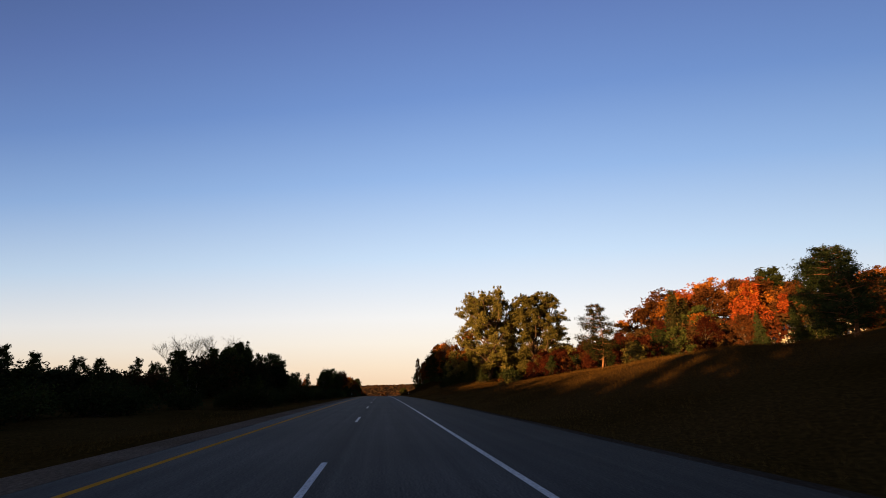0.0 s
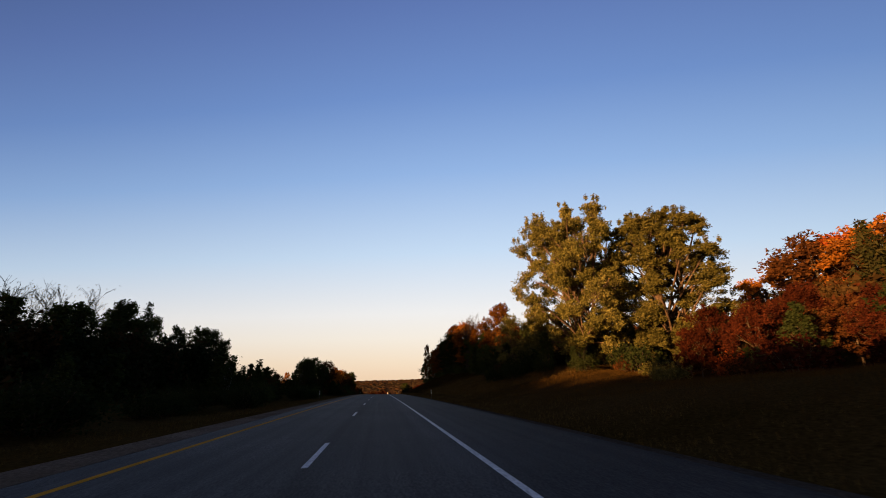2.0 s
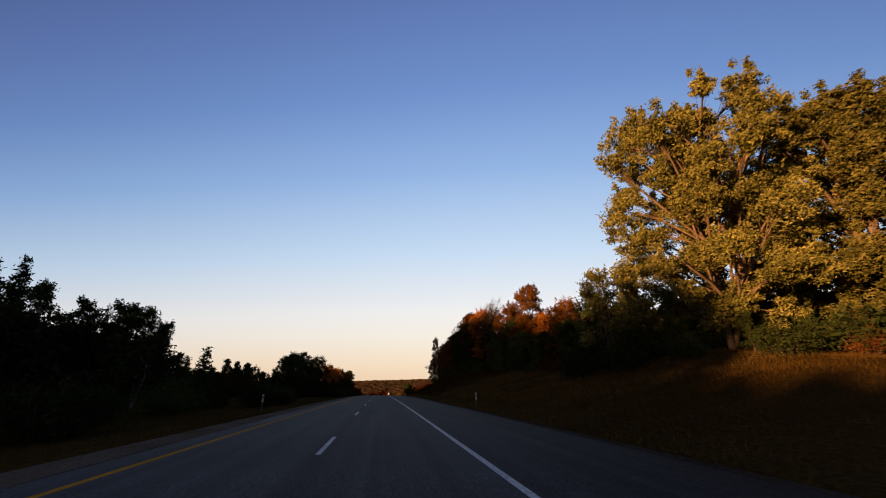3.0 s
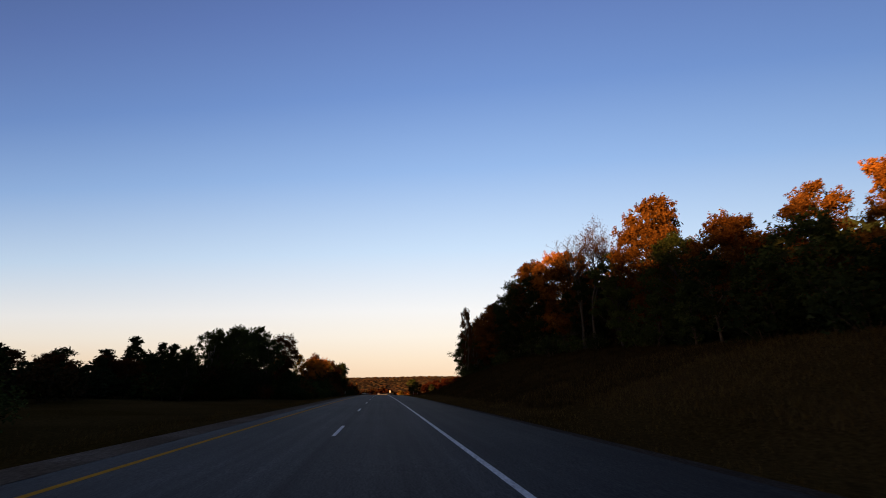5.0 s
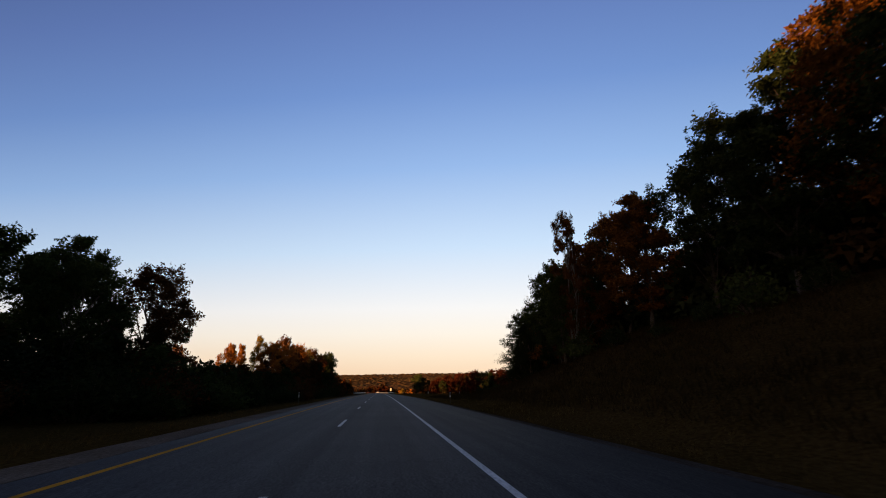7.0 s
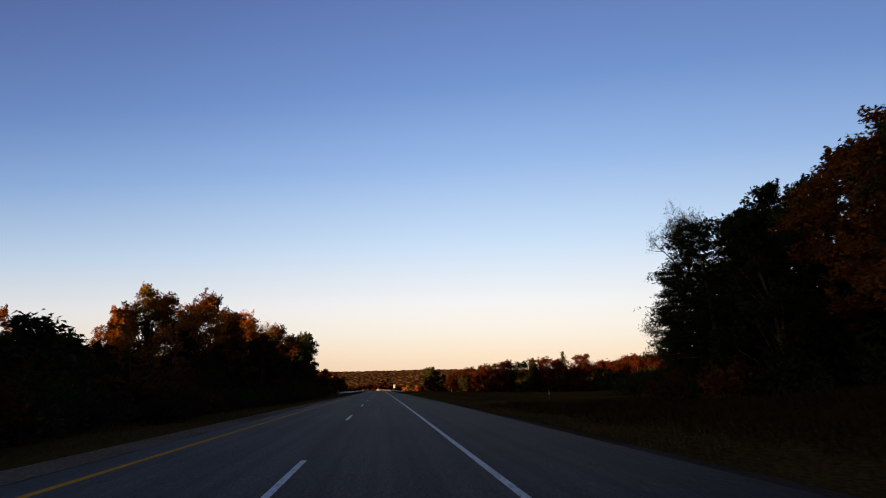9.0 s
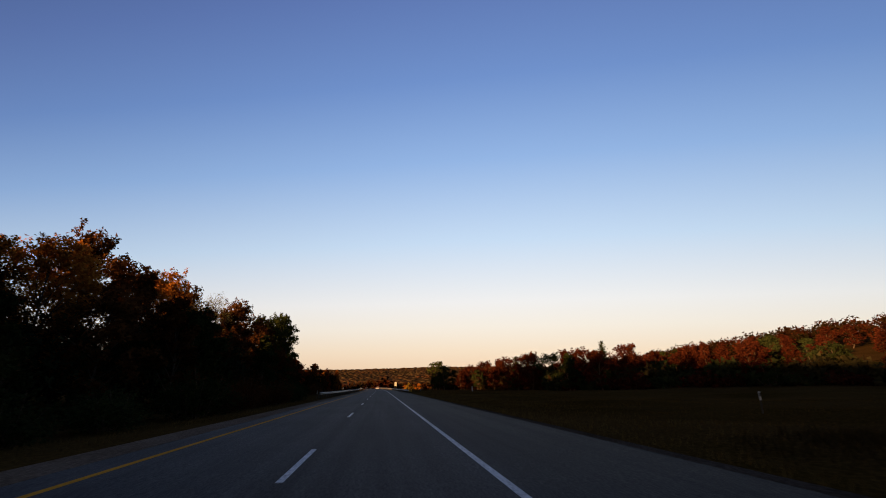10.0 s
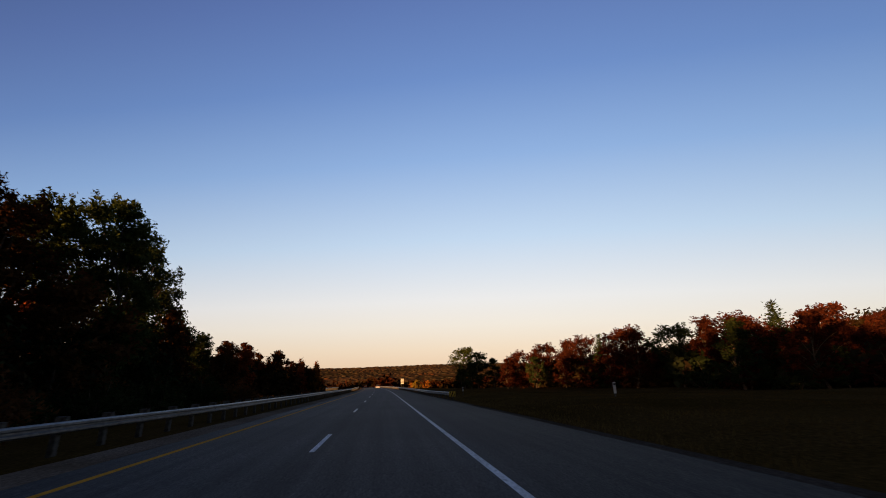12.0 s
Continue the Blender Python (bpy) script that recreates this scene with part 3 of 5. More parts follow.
FORM = {"beech_tree": "tall layered beech", "maple_tree": "rounded maple", "oak_tree": "broad-crowned oak", "linden_tree": "conical linden", "hardwood_tree": "tall hardwood", "aspen_tree": "slender pale-barked aspen", "ash_tree": "open-crowned ash", "spruce_tree": "conical spruce",
        "pine_tree": "open-boughed pine", "bare_tree": "nearly leafless tree", "shrub": "dense shrub", "cottonwood_tree": "huge spreading cottonwood"}
rows_rnd = random.Random(5)


def plant(kind, x, y, top, colour, where, wide=1.0, sink=0.0, q=1.0):
    """Stands a tree on the ground so that its crown ends at the height top over the road beside it."""
    z = land(x, y) - sink
    tall = max(1.5, top + road_z(y) - z)
    if kind.startswith("bush") and tall > 5.2:
        kind, q = rows_rnd.choice(("maple_b", "maple_c")), min(q, MID)
    maker = KINDS[kind][0]
    if (kind, q) not in MODELS:
        MODELS[kind, q] = maker(q)
        tree = MODELS[kind, q]
    else:
        tree = copy_thing(MODELS[kind, q], Matrix())
    s = tall / max(v[2] for ob in MODELS[kind, q].children for v in ob.bound_box)
    turn = rows_rnd.uniform(0, 6.283)
    tree.matrix_basis = Matrix.LocRotScale((x, y, z), Euler((0, 0, turn)), (s * wide, s * wide, s))
    for ob in tree.children:
        if ob.name.startswith("crown"):
            ob.material_slots[0].link = "OBJECT"
            ob.material_slots[0].material = LEAF[colour]
    form = FORM[tree.name.split(".")[0]]
    words = "with pale bare twigs" if kind.startswith("bare") else "with " + LOOKS[colour]
    tagged(tree, f"{form} {words} {where}", "shrub" if kind.startswith("bush") else "tree", "trees " + where)
    return tree


def pick(*choices):
    return rows_rnd.choice(choices)


MEDIAN, BANKTOP, WOOD, HILLSIDE, FIELD = "in the grassy median", "on the grassy bank", "in the roadside wood", "on the wooded hillside", "at the edge of the field"

# the two cottonwoods and what stands round them
plant("cotton_a", 29.7, 109.0, 31.2, "olive", BANKTOP, 1.0)
plant("cotton_b", 43.0, 104.5, 29.6, "olive", BANKTOP, 1.22)
plant("tall_b", 37.5, 109.0, 23.5, "olive", BANKTOP, 0.9)
plant("pine", 29.8, 45.5, 13.5, "bronze", BANKTOP, 0.84)
# Dark leaves at the cottonwoods' foot stand for shade that falls there.
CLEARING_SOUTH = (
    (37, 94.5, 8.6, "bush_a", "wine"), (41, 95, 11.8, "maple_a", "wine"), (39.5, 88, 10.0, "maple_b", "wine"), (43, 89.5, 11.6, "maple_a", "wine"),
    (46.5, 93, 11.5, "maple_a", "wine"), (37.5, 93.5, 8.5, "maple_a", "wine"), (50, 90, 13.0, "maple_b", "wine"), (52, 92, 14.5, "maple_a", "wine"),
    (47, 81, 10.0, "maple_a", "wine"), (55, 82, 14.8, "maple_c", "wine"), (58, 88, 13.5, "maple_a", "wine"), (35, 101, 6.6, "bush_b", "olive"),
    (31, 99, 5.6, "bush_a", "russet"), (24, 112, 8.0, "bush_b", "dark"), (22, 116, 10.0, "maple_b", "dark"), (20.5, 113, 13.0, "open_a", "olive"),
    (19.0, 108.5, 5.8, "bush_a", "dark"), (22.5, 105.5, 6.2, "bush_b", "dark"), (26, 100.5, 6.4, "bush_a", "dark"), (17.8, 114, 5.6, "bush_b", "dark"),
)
CLEARING_MIDDLE = (
    (21, 110.5, 7.0, "bush_a", "dark"), (24.5, 109, 10.0, "maple_c", "green"), (40, 108, 9.0, "bush_a", "green"), (27, 118, 15.0, "maple_c", "olive"),
    (25, 125, 10.0, "bush_a", "dark"), (23, 113.5, 5.5, "bush_b", "dark"), (53, 108, 14, "maple_a", "green"), (62, 76, 17, "maple_c", "wine"),
    (60, 60, 15, "maple_b", "wine"), (37, 88, 5.5, "bush_b", "red"), (76, 50.5, 15.5, "spruce", "needle"), (73.5, 50.6, 13.4, "bush_a", "dark"),
    (75.5, 53, 13.6, "bush_b", "dark"), (27, 86, 4.0, "bush_b", "olive"), (34, 110, 13, "maple_b", "olive"), (38, 105, 10, "maple_c", "olive"),
    (42, 102, 10, "maple_a", "olive"), (51, 99, 13, "maple_b", "olive"), (26, 103, 7, "maple_c", "dark"),
)
for x, y, top, kind, col in CLEARING_SOUTH + CLEARING_MIDDLE:
    plant(kind, x, y, top, col, BANKTOP, q=0.55)
for i in range(22):
    y = 54 + 66 * i / 21 + rows_rnd.uniform(-1, 1)
    x = float(np.interp(y, [54, 80, 100, 120], [39, 33, 34, 29])) + rows_rnd.uniform(-2.5, 3)
    plant(pick("bush_a", "bush_b"), x, y, land(x, y) - road_z(y) + rows_rnd.uniform(1.5, 4.0), pick("russet", "dark", "wine", "olive", "wine") if y < 92 else pick("dark", "olive", "dark"), BANKTOP, 1.15, q=MID)
for x, y, top, col in ((37, 80, 9.0, "dark"), (42, 83, 9.0, "russet"), (46, 87, 10.0, "dark"), (37, 86, 5.5, "dark"), (48, 84, 11.0, "russet"), (48, 78, 12.5, "dark"), (52, 72, 13.0, "russet"), (44, 76, 9.0, "wine"), (34, 82, 5.0, "olive"), (50, 66, 12.0, "wine"), (56, 68, 14.0, "dark"), (46, 62, 10.0, "olive"), (42, 55, 9.5, "dark"), (38, 50, 9.0, "olive"), (48, 53, 12.0, "green")):
    plant(rows_rnd.choice(("maple_b", "maple_c", "maple_a")), x, y, top, col, BANKTOP, 1.1, q=MID)
# tall dark trees over the bank at the start
for x, y, top, kind, col in ((47, 26, 16.5, "pine", "needle"), (52, 29, 17.5, "pine", "needle"), (58, 36, 17.0, "tall_c", "dark"), (49, 33, 12, "spruce", "needle"), (56, 45, 13, "spruce", "needle"), (60, 52, 14, "maple_a", "russet")):
    plant(kind, x, y, top, col, BANKTOP)
# autumn wood on the hillside behind
for i in range(60):
    f = i / 59
    x, y = 66 + 108 * f + rows_rnd.uniform(-4, 4), 118 + rows_rnd.uniform(-26, 24) - 14 * f
    col = pick("orange", "red", "orange", "red", "russet", "russet", "dark", "russet") if x > 105 else pick("orange", "amber", "russet", "red", "green", "amber", "russet", "orange")
    kind = pick("maple_a", "maple_b", "maple_c", "maple_a", "maple_b", "tall_a") if col not in ("green", "dark") else pick("maple_c", "spruce", "tall_a")
    plant(kind, x, y, (float(np.interp(x, [67, 85, 93, 104, 122, 148, 166], [17, 20.5, 30.5, 37, 43, 49, 52])) - rows_rnd.uniform(-0.5, 3)) * (y + 10) / 135, col, HILLSIDE, 1.3, q=0.22)
for x, y, top in ((93.6, 111, 33.5), (98, 112, 31), (84, 100, 22), (76, 92, 18)):
    plant("spruce", x, y, top, "bronze", HILLSIDE, 1.25, q=MID)

# roadside wood on the bank
WOODSIDE_SOUTH = (
    (31, 133, 15.5, "tall_b", "green"), (29, 139, 16.0, "maple_a", "amber"), (31, 145, 16.2, "tall_a", "amber"), (30, 152, 15.8, "maple_c", "orange"),
    (32, 158, 17.0, "tall_c", "amber"), (30, 164, 17.2, "tall_b", "amber"), (31, 166, 17.2, "open_a", "amber"), (30.5, 172, 18.2, "tall_a", "green"),
    (31.5, 178, 22.6, "tall_b", "amber"), (30, 183, 19.5, "tall_c", "green"), (40.5, 187.5, 31.0, "tall_b", "amber"), (28.5, 187, 26.0, "bare_d", "russet"),
    (28.4, 190.5, 28.0, "bare_c", "russet"), (30, 192.5, 18.5, "tall_c", "dark"), (30, 197, 24.5, "tall_a", "amber"), (30, 202, 26.2, "tall_b", "orange"),
    (28, 207, 26.0, "tall_a", "amber"), (29, 212, 26.5, "tall_c", "dark"), (27, 217, 24.2, "tall_b", "dark"),
)
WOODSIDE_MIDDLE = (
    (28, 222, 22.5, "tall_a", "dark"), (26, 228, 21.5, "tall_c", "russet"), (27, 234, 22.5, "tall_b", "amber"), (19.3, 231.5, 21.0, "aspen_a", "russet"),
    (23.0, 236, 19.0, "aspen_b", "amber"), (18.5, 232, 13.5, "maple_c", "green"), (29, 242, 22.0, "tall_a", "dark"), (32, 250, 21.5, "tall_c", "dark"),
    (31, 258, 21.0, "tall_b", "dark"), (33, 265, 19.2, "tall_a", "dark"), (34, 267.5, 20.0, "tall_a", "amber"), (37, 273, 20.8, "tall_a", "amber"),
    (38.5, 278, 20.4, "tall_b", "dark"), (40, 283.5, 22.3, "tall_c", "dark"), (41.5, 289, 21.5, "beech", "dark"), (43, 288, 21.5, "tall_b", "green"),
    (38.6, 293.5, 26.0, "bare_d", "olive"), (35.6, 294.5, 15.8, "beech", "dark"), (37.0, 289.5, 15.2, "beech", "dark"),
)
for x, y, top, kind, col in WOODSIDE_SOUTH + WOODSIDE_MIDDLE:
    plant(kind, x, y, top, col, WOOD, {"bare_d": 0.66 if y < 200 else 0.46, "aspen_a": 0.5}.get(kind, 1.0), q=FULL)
# Green trees added in front; their colour stands for shade below the tops.
for i in range(11):
    y = 128 + 44 * i / 10 + rows_rnd.uniform(-1, 1)
    plant(pick("maple_a", "maple_b", "tall_c"), 26.5 + rows_rnd.uniform(-1, 1.2), y, rows_rnd.uniform(10.0, 13.0), pick("green", "green", "dark"), WOOD, 1.15, q=MID)
for i in range(26):
    y = 128 + 165 * i / 25 + rows_rnd.uniform(-2, 2)
    x = rows_rnd.uniform(38, 58)
    top = float(np.interp(y, [128, 165, 180, 205, 235, 270, 295], [15, 17, 22, 25, 22, 19, 18])) + rows_rnd.uniform(-2.5, 0.5)
    plant(pick("tall_a", "tall_b", "tall_c", "maple_a"), x, y, top, pick("dark", "green", "dark", "amber", "dark"), WOOD, 1.2, q=FAR)
for i in range(28):
    y = 124 + 110 * i / 27 + rows_rnd.uniform(-1.5, 1.5)
    x = float(np.interp(y, [124, 165, 200, 232], [24, 27, 25.5, 18])) + rows_rnd.uniform(-1, 2.5)
    plant(pick("bush_a", "bush_b"), x, y, land(x, y) - road_z(y) + rows_rnd.uniform(1.8, 4.2), pick("dark", "dark", "russet", "green"), WOOD, q=MID)
for i in range(24):
    y = 128 + 165 * i / 23
    x = rows_rnd.uniform(33, 44)
    plant(pick("bush_a", "bush_b", "maple_c"), x, y, land(x, y) - road_z(y) + rows_rnd.uniform(6, 12), pick("dark", "dark", "russet"), WOOD, 1.2, q=FAR)
for i in range(14):
    y = 128 + 165 * i / 13
    x = rows_rnd.uniform(44, 60)
    plant(pick("maple_a", "maple_b", "maple_c"), x, y, land(x, y) - road_z(y) + rows_rnd.uniform(8, 13), pick("dark", "dark", "russet"), WOOD, 1.4, q=FAR)
for i in range(10):
    y = 262 + 34 * i / 9
    plant(pick("bush_a", "bush_b"), 29 + rows_rnd.uniform(-1, 2), y, rows_rnd.uniform(2.5, 5), pick("dark", "russet"), WOOD, q=MID)

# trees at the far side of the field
# Wine and dark leaf colours also stand for the shade on this row.
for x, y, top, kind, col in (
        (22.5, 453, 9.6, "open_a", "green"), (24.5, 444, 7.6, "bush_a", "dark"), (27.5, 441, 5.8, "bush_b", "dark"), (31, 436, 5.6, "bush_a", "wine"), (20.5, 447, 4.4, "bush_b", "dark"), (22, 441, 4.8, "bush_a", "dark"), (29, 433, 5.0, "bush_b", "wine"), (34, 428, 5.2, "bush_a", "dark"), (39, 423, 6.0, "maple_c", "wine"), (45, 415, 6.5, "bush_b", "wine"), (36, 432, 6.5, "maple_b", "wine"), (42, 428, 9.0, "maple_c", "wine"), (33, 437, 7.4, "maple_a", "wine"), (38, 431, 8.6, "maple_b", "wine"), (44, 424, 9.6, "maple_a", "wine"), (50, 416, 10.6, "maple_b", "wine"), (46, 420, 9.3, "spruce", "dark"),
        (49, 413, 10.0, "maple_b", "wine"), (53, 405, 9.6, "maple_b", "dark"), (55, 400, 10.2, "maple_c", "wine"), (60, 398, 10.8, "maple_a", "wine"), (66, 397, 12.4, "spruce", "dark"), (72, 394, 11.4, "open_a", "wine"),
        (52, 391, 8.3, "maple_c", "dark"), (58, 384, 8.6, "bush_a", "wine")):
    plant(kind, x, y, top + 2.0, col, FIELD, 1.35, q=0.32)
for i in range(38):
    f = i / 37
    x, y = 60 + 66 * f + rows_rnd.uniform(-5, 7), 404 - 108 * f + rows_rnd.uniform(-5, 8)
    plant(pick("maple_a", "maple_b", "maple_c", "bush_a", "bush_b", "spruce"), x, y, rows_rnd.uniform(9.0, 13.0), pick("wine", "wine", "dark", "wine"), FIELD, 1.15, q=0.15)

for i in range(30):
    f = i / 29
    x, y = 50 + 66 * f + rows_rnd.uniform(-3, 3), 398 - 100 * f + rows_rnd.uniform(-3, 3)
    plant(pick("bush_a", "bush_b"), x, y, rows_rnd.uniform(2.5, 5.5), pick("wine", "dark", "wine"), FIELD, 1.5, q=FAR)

for i in range(34):
    x, y = rows_rnd.uniform(84, 190), rows_rnd.uniform(385, 500)
    plant(pick("maple_a", "maple_b", "maple_c", "spruce"), x, y, land(x, y) - road_z(y) + rows_rnd.uniform(7, 10), pick("wine", "wine", "dark"), "on the slope behind the field", 1.4, q=FAR)

# median trees
MEDIAN_ROW_SOUTH = (
    (-45, 46, 7.0, "aspen_b", "green"), (-46, 52, 6.6, "maple_c", "green"), (-44, 57, 6.4, "maple_b", "green"), (-46, 65, 6.8, "maple_c", "green"),
    (-44, 72, 7.4, "aspen_b", "green"), (-45, 80, 7.2, "maple_b", "green"), (-44, 86, 10.0, "aspen_a", "green"), (-46, 92, 10.6, "maple_c", "green"),
    (-50, 99, 13.2, "bare_a", "gold"), (-48, 97, 11.2, "aspen_a", "green"), (-46, 104, 15.6, "bare_b", "gold"), (-51, 107, 15.8, "bare_a", "gold"),
    (-47, 110, 16.6, "bare_b", "gold"), (-45, 107, 11.4, "spruce", "needle"), (-44, 114, 13.4, "aspen_b", "green"), (-46, 118, 17.0, "bare_a", "gold"),
    (-42, 100, 12.2, "maple_c", "green"), (-43, 112, 13.6, "maple_b", "green"), (-41, 106, 12.4, "maple_c", "green"), (-44, 124, 15.6, "maple_b", "green"),
    (-43, 121, 15.8, "spruce", "needle"), (-45, 126, 16.6, "aspen_a", "green"),
)
MEDIAN_ROW_MIDDLE = (
    (-44, 131, 17.2, "spruce", "needle"), (-45, 136, 15.6, "aspen_a", "green"), (-43, 141, 14.6, "aspen_b", "green"), (-40, 145, 14.8, "open_a", "green"),
    (-40, 150, 15.2, "open_a", "green"), (-38, 154, 13.2, "maple_c", "green"), (-36, 157, 8.0, "bush_a", "green"), (-31, 200, 5.0, "bush_a", "dark"),
    (-30, 203, 7.0, "maple_c", "dark"), (-31, 206, 8.2, "aspen_b", "green"), (-30, 210, 11.0, "aspen_a", "green"), (-29, 212, 11.2, "maple_c", "green"),
    (-31, 216, 12.4, "aspen_b", "green"), (-29, 220, 13.4, "tall_b", "green"), (-30, 226, 14.4, "maple_b", "green"), (-28, 231, 15.0, "tall_c", "green"),
    (-25, 228.5, 12.2, "open_a", "green"), (-24.0, 236.5, 14.4, "maple_a", "russet"), (-32, 238, 15.6, "maple_a", "green"), (-45, 325, 15.2, "maple_c", "orange"),
    (-48, 331, 15.6, "maple_b", "orange"), (-41, 321, 14.6, "maple_c", "orange"),
)
MEDIAN_ROW_NORTH = (
    (-33.4, 311, 16.0, "aspen_a", "gold"), (-25, 242, 10.8, "maple_b", "dark"), (-29, 284, 6.0, "aspen_b", "dark"), (-30, 290, 5.4, "spruce", "needle"),
    (-30, 297, 5.2, "maple_c", "amber"), (-28.5, 306, 13.8, "open_a", "orange"), (-30, 309, 13.0, "maple_b", "russet"), (-28, 315, 14.4, "maple_a", "orange"),
    (-29, 321, 17.4, "maple_b", "russet"), (-27, 327, 14.6, "maple_c", "russet"), (-28, 333, 16.4, "maple_a", "orange"), (-29, 340, 16.4, "maple_b", "russet"),
    (-27, 346, 16.6, "bare_d", "olive"), (-26, 351, 14.2, "maple_c", "russet"), (-27, 358, 17.6, "maple_a", "russet"), (-24, 363, 14.6, "maple_b", "russet"),
    (-25, 368, 16.0, "tall_b", "dark"), (-21.9, 369.5, 17.0, "tall_b", "green"), (-23.5, 376, 16.0, "tall_b", "dark"), (-23.8, 383, 13.2, "maple_b", "dark"),
    (-23, 392, 8.5, "maple_c", "dark"),
)
for x, y, top, kind, col in MEDIAN_ROW_SOUTH + MEDIAN_ROW_MIDDLE + MEDIAN_ROW_NORTH:
    plant(kind, x, y, top, col, MEDIAN, 0.72 if x < -33 and y > 300 else 1.0, q=FULL if y > 195 else 0.55)
for i in range(44):
    y = 8 + 148 * i / 43 + rows_rnd.uniform(-1, 1)
    x = -rows_rnd.uniform(15, 21) - (6 if y < 40 else 0)
    plant(pick("bush_a", "bush_b", "bush_b"), x, y, rows_rnd.uniform(1.4, 3.2), pick("dark", "dark", "green", "dark"), MEDIAN, 1.2, q=0.7)
for i in range(36):
    y = 14 + 142 * i / 35 + rows_rnd.uniform(-1, 1)
    x = -rows_rnd.uniform(24, 41)
    top = float(np.interp(y, [14, 60, 90, 105, 120, 140, 157], [5, 4.8, 8.2, 9.5, 12.5, 14, 7.5])) * rows_rnd.uniform(0.8, 1.02) * (-x / 44)
    plant(pick("aspen_a", "aspen_b", "spruce", "maple_c"), x, y, top, pick("dark", "green", "green"), MEDIAN, 1.35, q=FAR)
for i in range(18):
    y = 206 + 40 * i / 17
    x = float(np.interp(y, [206, 222, 246], [-33, -15.5, -13.5])) + rows_rnd.uniform(-4, 0)
    plant(pick("bush_a", "bush_b"), x, y, rows_rnd.uniform(1.8, 4), pick("dark", "russet", "green"), MEDIAN, 1.2, q=0.7)
for i in range(30):
    y = 248 + 142 * i / 29
    x = -rows_rnd.uniform(12.5, 17) - (4 if y > 350 else 0)
    plant(pick("bush_a", "bush_b"), x, y, rows_rnd.uniform(1.6, 3.6), pick("dark", "russet", "dark"), MEDIAN, 1.2, q=0.7)
for i in range(30):
    y = 244 + 136 * i / 29
    x = -rows_rnd.uniform(17.5, 27)
    top = float(np.interp(y, [244, 262, 288, 300, 312, 330, 380], [5.0, 4.5, 4.2, 5, 10, 12, 10])) * rows_rnd.uniform(0.7, 1.0)
    plant(pick("maple_b", "maple_c", "maple_a"), x, y, top, pick("dark", "russet", "dark"), MEDIAN, 1.15, q=MID)
for i in range(18):
    y = 178 + 110 * i / 17
    plant(pick("maple_a", "maple_c", "bush_a", "maple_b"), -rows_rnd.uniform(52, 70), y, rows_rnd.uniform(6, 9) + 2.5 * smooth(215, 250, y), pick("russet", "orange", "dark", "dark"), MEDIAN, 1.3, q=FAR)
for i in range(34):
    f = i / 33
    x, y = -44 + 26 * f + rows_rnd.uniform(-5, 3), 398 + 62 * f + rows_rnd.uniform(-6, 6)
    plant(pick("maple_b", "maple_c", "bush_a", "spruce"), x, y, (14.5 - 7 * f) * rows_rnd.uniform(0.8, 1.05), pick("red", "orange", "red", "wine", "russet"), MEDIAN, 1.2, q=0.25)
for x, y, top in ((-40, 307, 9.0), (-46, 313, 9.4), (-52, 318, 9.4), (-58, 325, 10.0), (-36, 303, 7.6), (-66, 332, 10.5)):
    plant(pick("maple_a", "maple_c"), x, y, top, pick("dark", "russet"), MEDIAN, 1.2, q=MID)
for i in range(20):
    plant(pick("maple_a", "maple_c", "maple_b"), -rows_rnd.uniform(36, 50), 180 + 40 * i / 19, rows_rnd.uniform(5.2, 6.6) + 1.6 * smooth(207, 217, 180 + 40 * i / 19), pick("dark", "russet", "dark"), MEDIAN, 1.4, q=MID)
for i in range(20):
    y = 252 + 48 * i / 19
    plant(pick("maple_c", "maple_b", "bush_a"), -rows_rnd.uniform(16, 27), y, rows_rnd.uniform(4.0, 5.6), pick("dark", "dark", "russet"), MEDIAN, 1.3, q=FAR)
for i in range(22):
    y = 200 + 44 * i / 21
    plant(pick("bush_a", "bush_b", "maple_c"), float(np.interp(y, [200, 222, 244], [-38, -21, -17])) + rows_rnd.uniform(-5, 2), y, rows_rnd.uniform(3.0, 5.5), pick("dark", "green", "dark"), MEDIAN, 1.4, q=FAR)
for x, y, top in ((-49, 228, 9.4), (-54, 233, 12.6), (-49, 240, 11.8), (-55, 247, 12.8), (-51, 254, 12.0), (-56, 261, 12.6)):
    plant(pick("maple_a", "maple_c"), x, y, top, pick("dark", "green"), MEDIAN, 1.1, q=MID)
# autumn trees where the road drops away
for x, y, top, kind, col in ((22.0, 620, 4.8, "maple_a", "gold"), (31.5, 640, 4.6, "maple_b", "orange"), (19, 628, 3.0, "bush_a", "orange")):
    plant(kind, x, y, top, col, "below the guardrail", 0.9, q=MID)
plant("open_a", -57, 318, 14.0, "orange", MEDIAN, 0.62, q=FULL)
plant("beech", 32.0, 285.5, 18.5, "dark", WOOD, q=FULL)
plant("maple_c", 31.5, 279, 16.5, "dark", WOOD, q=FULL)
for x, y, top, kind, col in ((24.5, 226, 20.5, "tall_c", "amber"), (25, 247, 19.5, "tall_a", "dark"), (22.5, 239, 17.5, "maple_a", "green"), (27.5, 256, 19.0, "tall_b", "dark"), (26.5, 204, 22.0, "maple_a", "dark"), (26.0, 213, 21.0, "tall_c", "dark")):
    plant(kind, x, y, top, col, WOOD, 1.1, q=FULL)
# trees behind the start, out of sight, that shade the road
for i in range(14):
    y = -20 + 58 * i / 13
    plant(pick("maple_a", "maple_b", "maple_c"), -rows_rnd.uniform(44, 54), y, rows_rnd.uniform(5.4, 6.6), pick("dark", "green"), MEDIAN, 1.35, q=FAR)


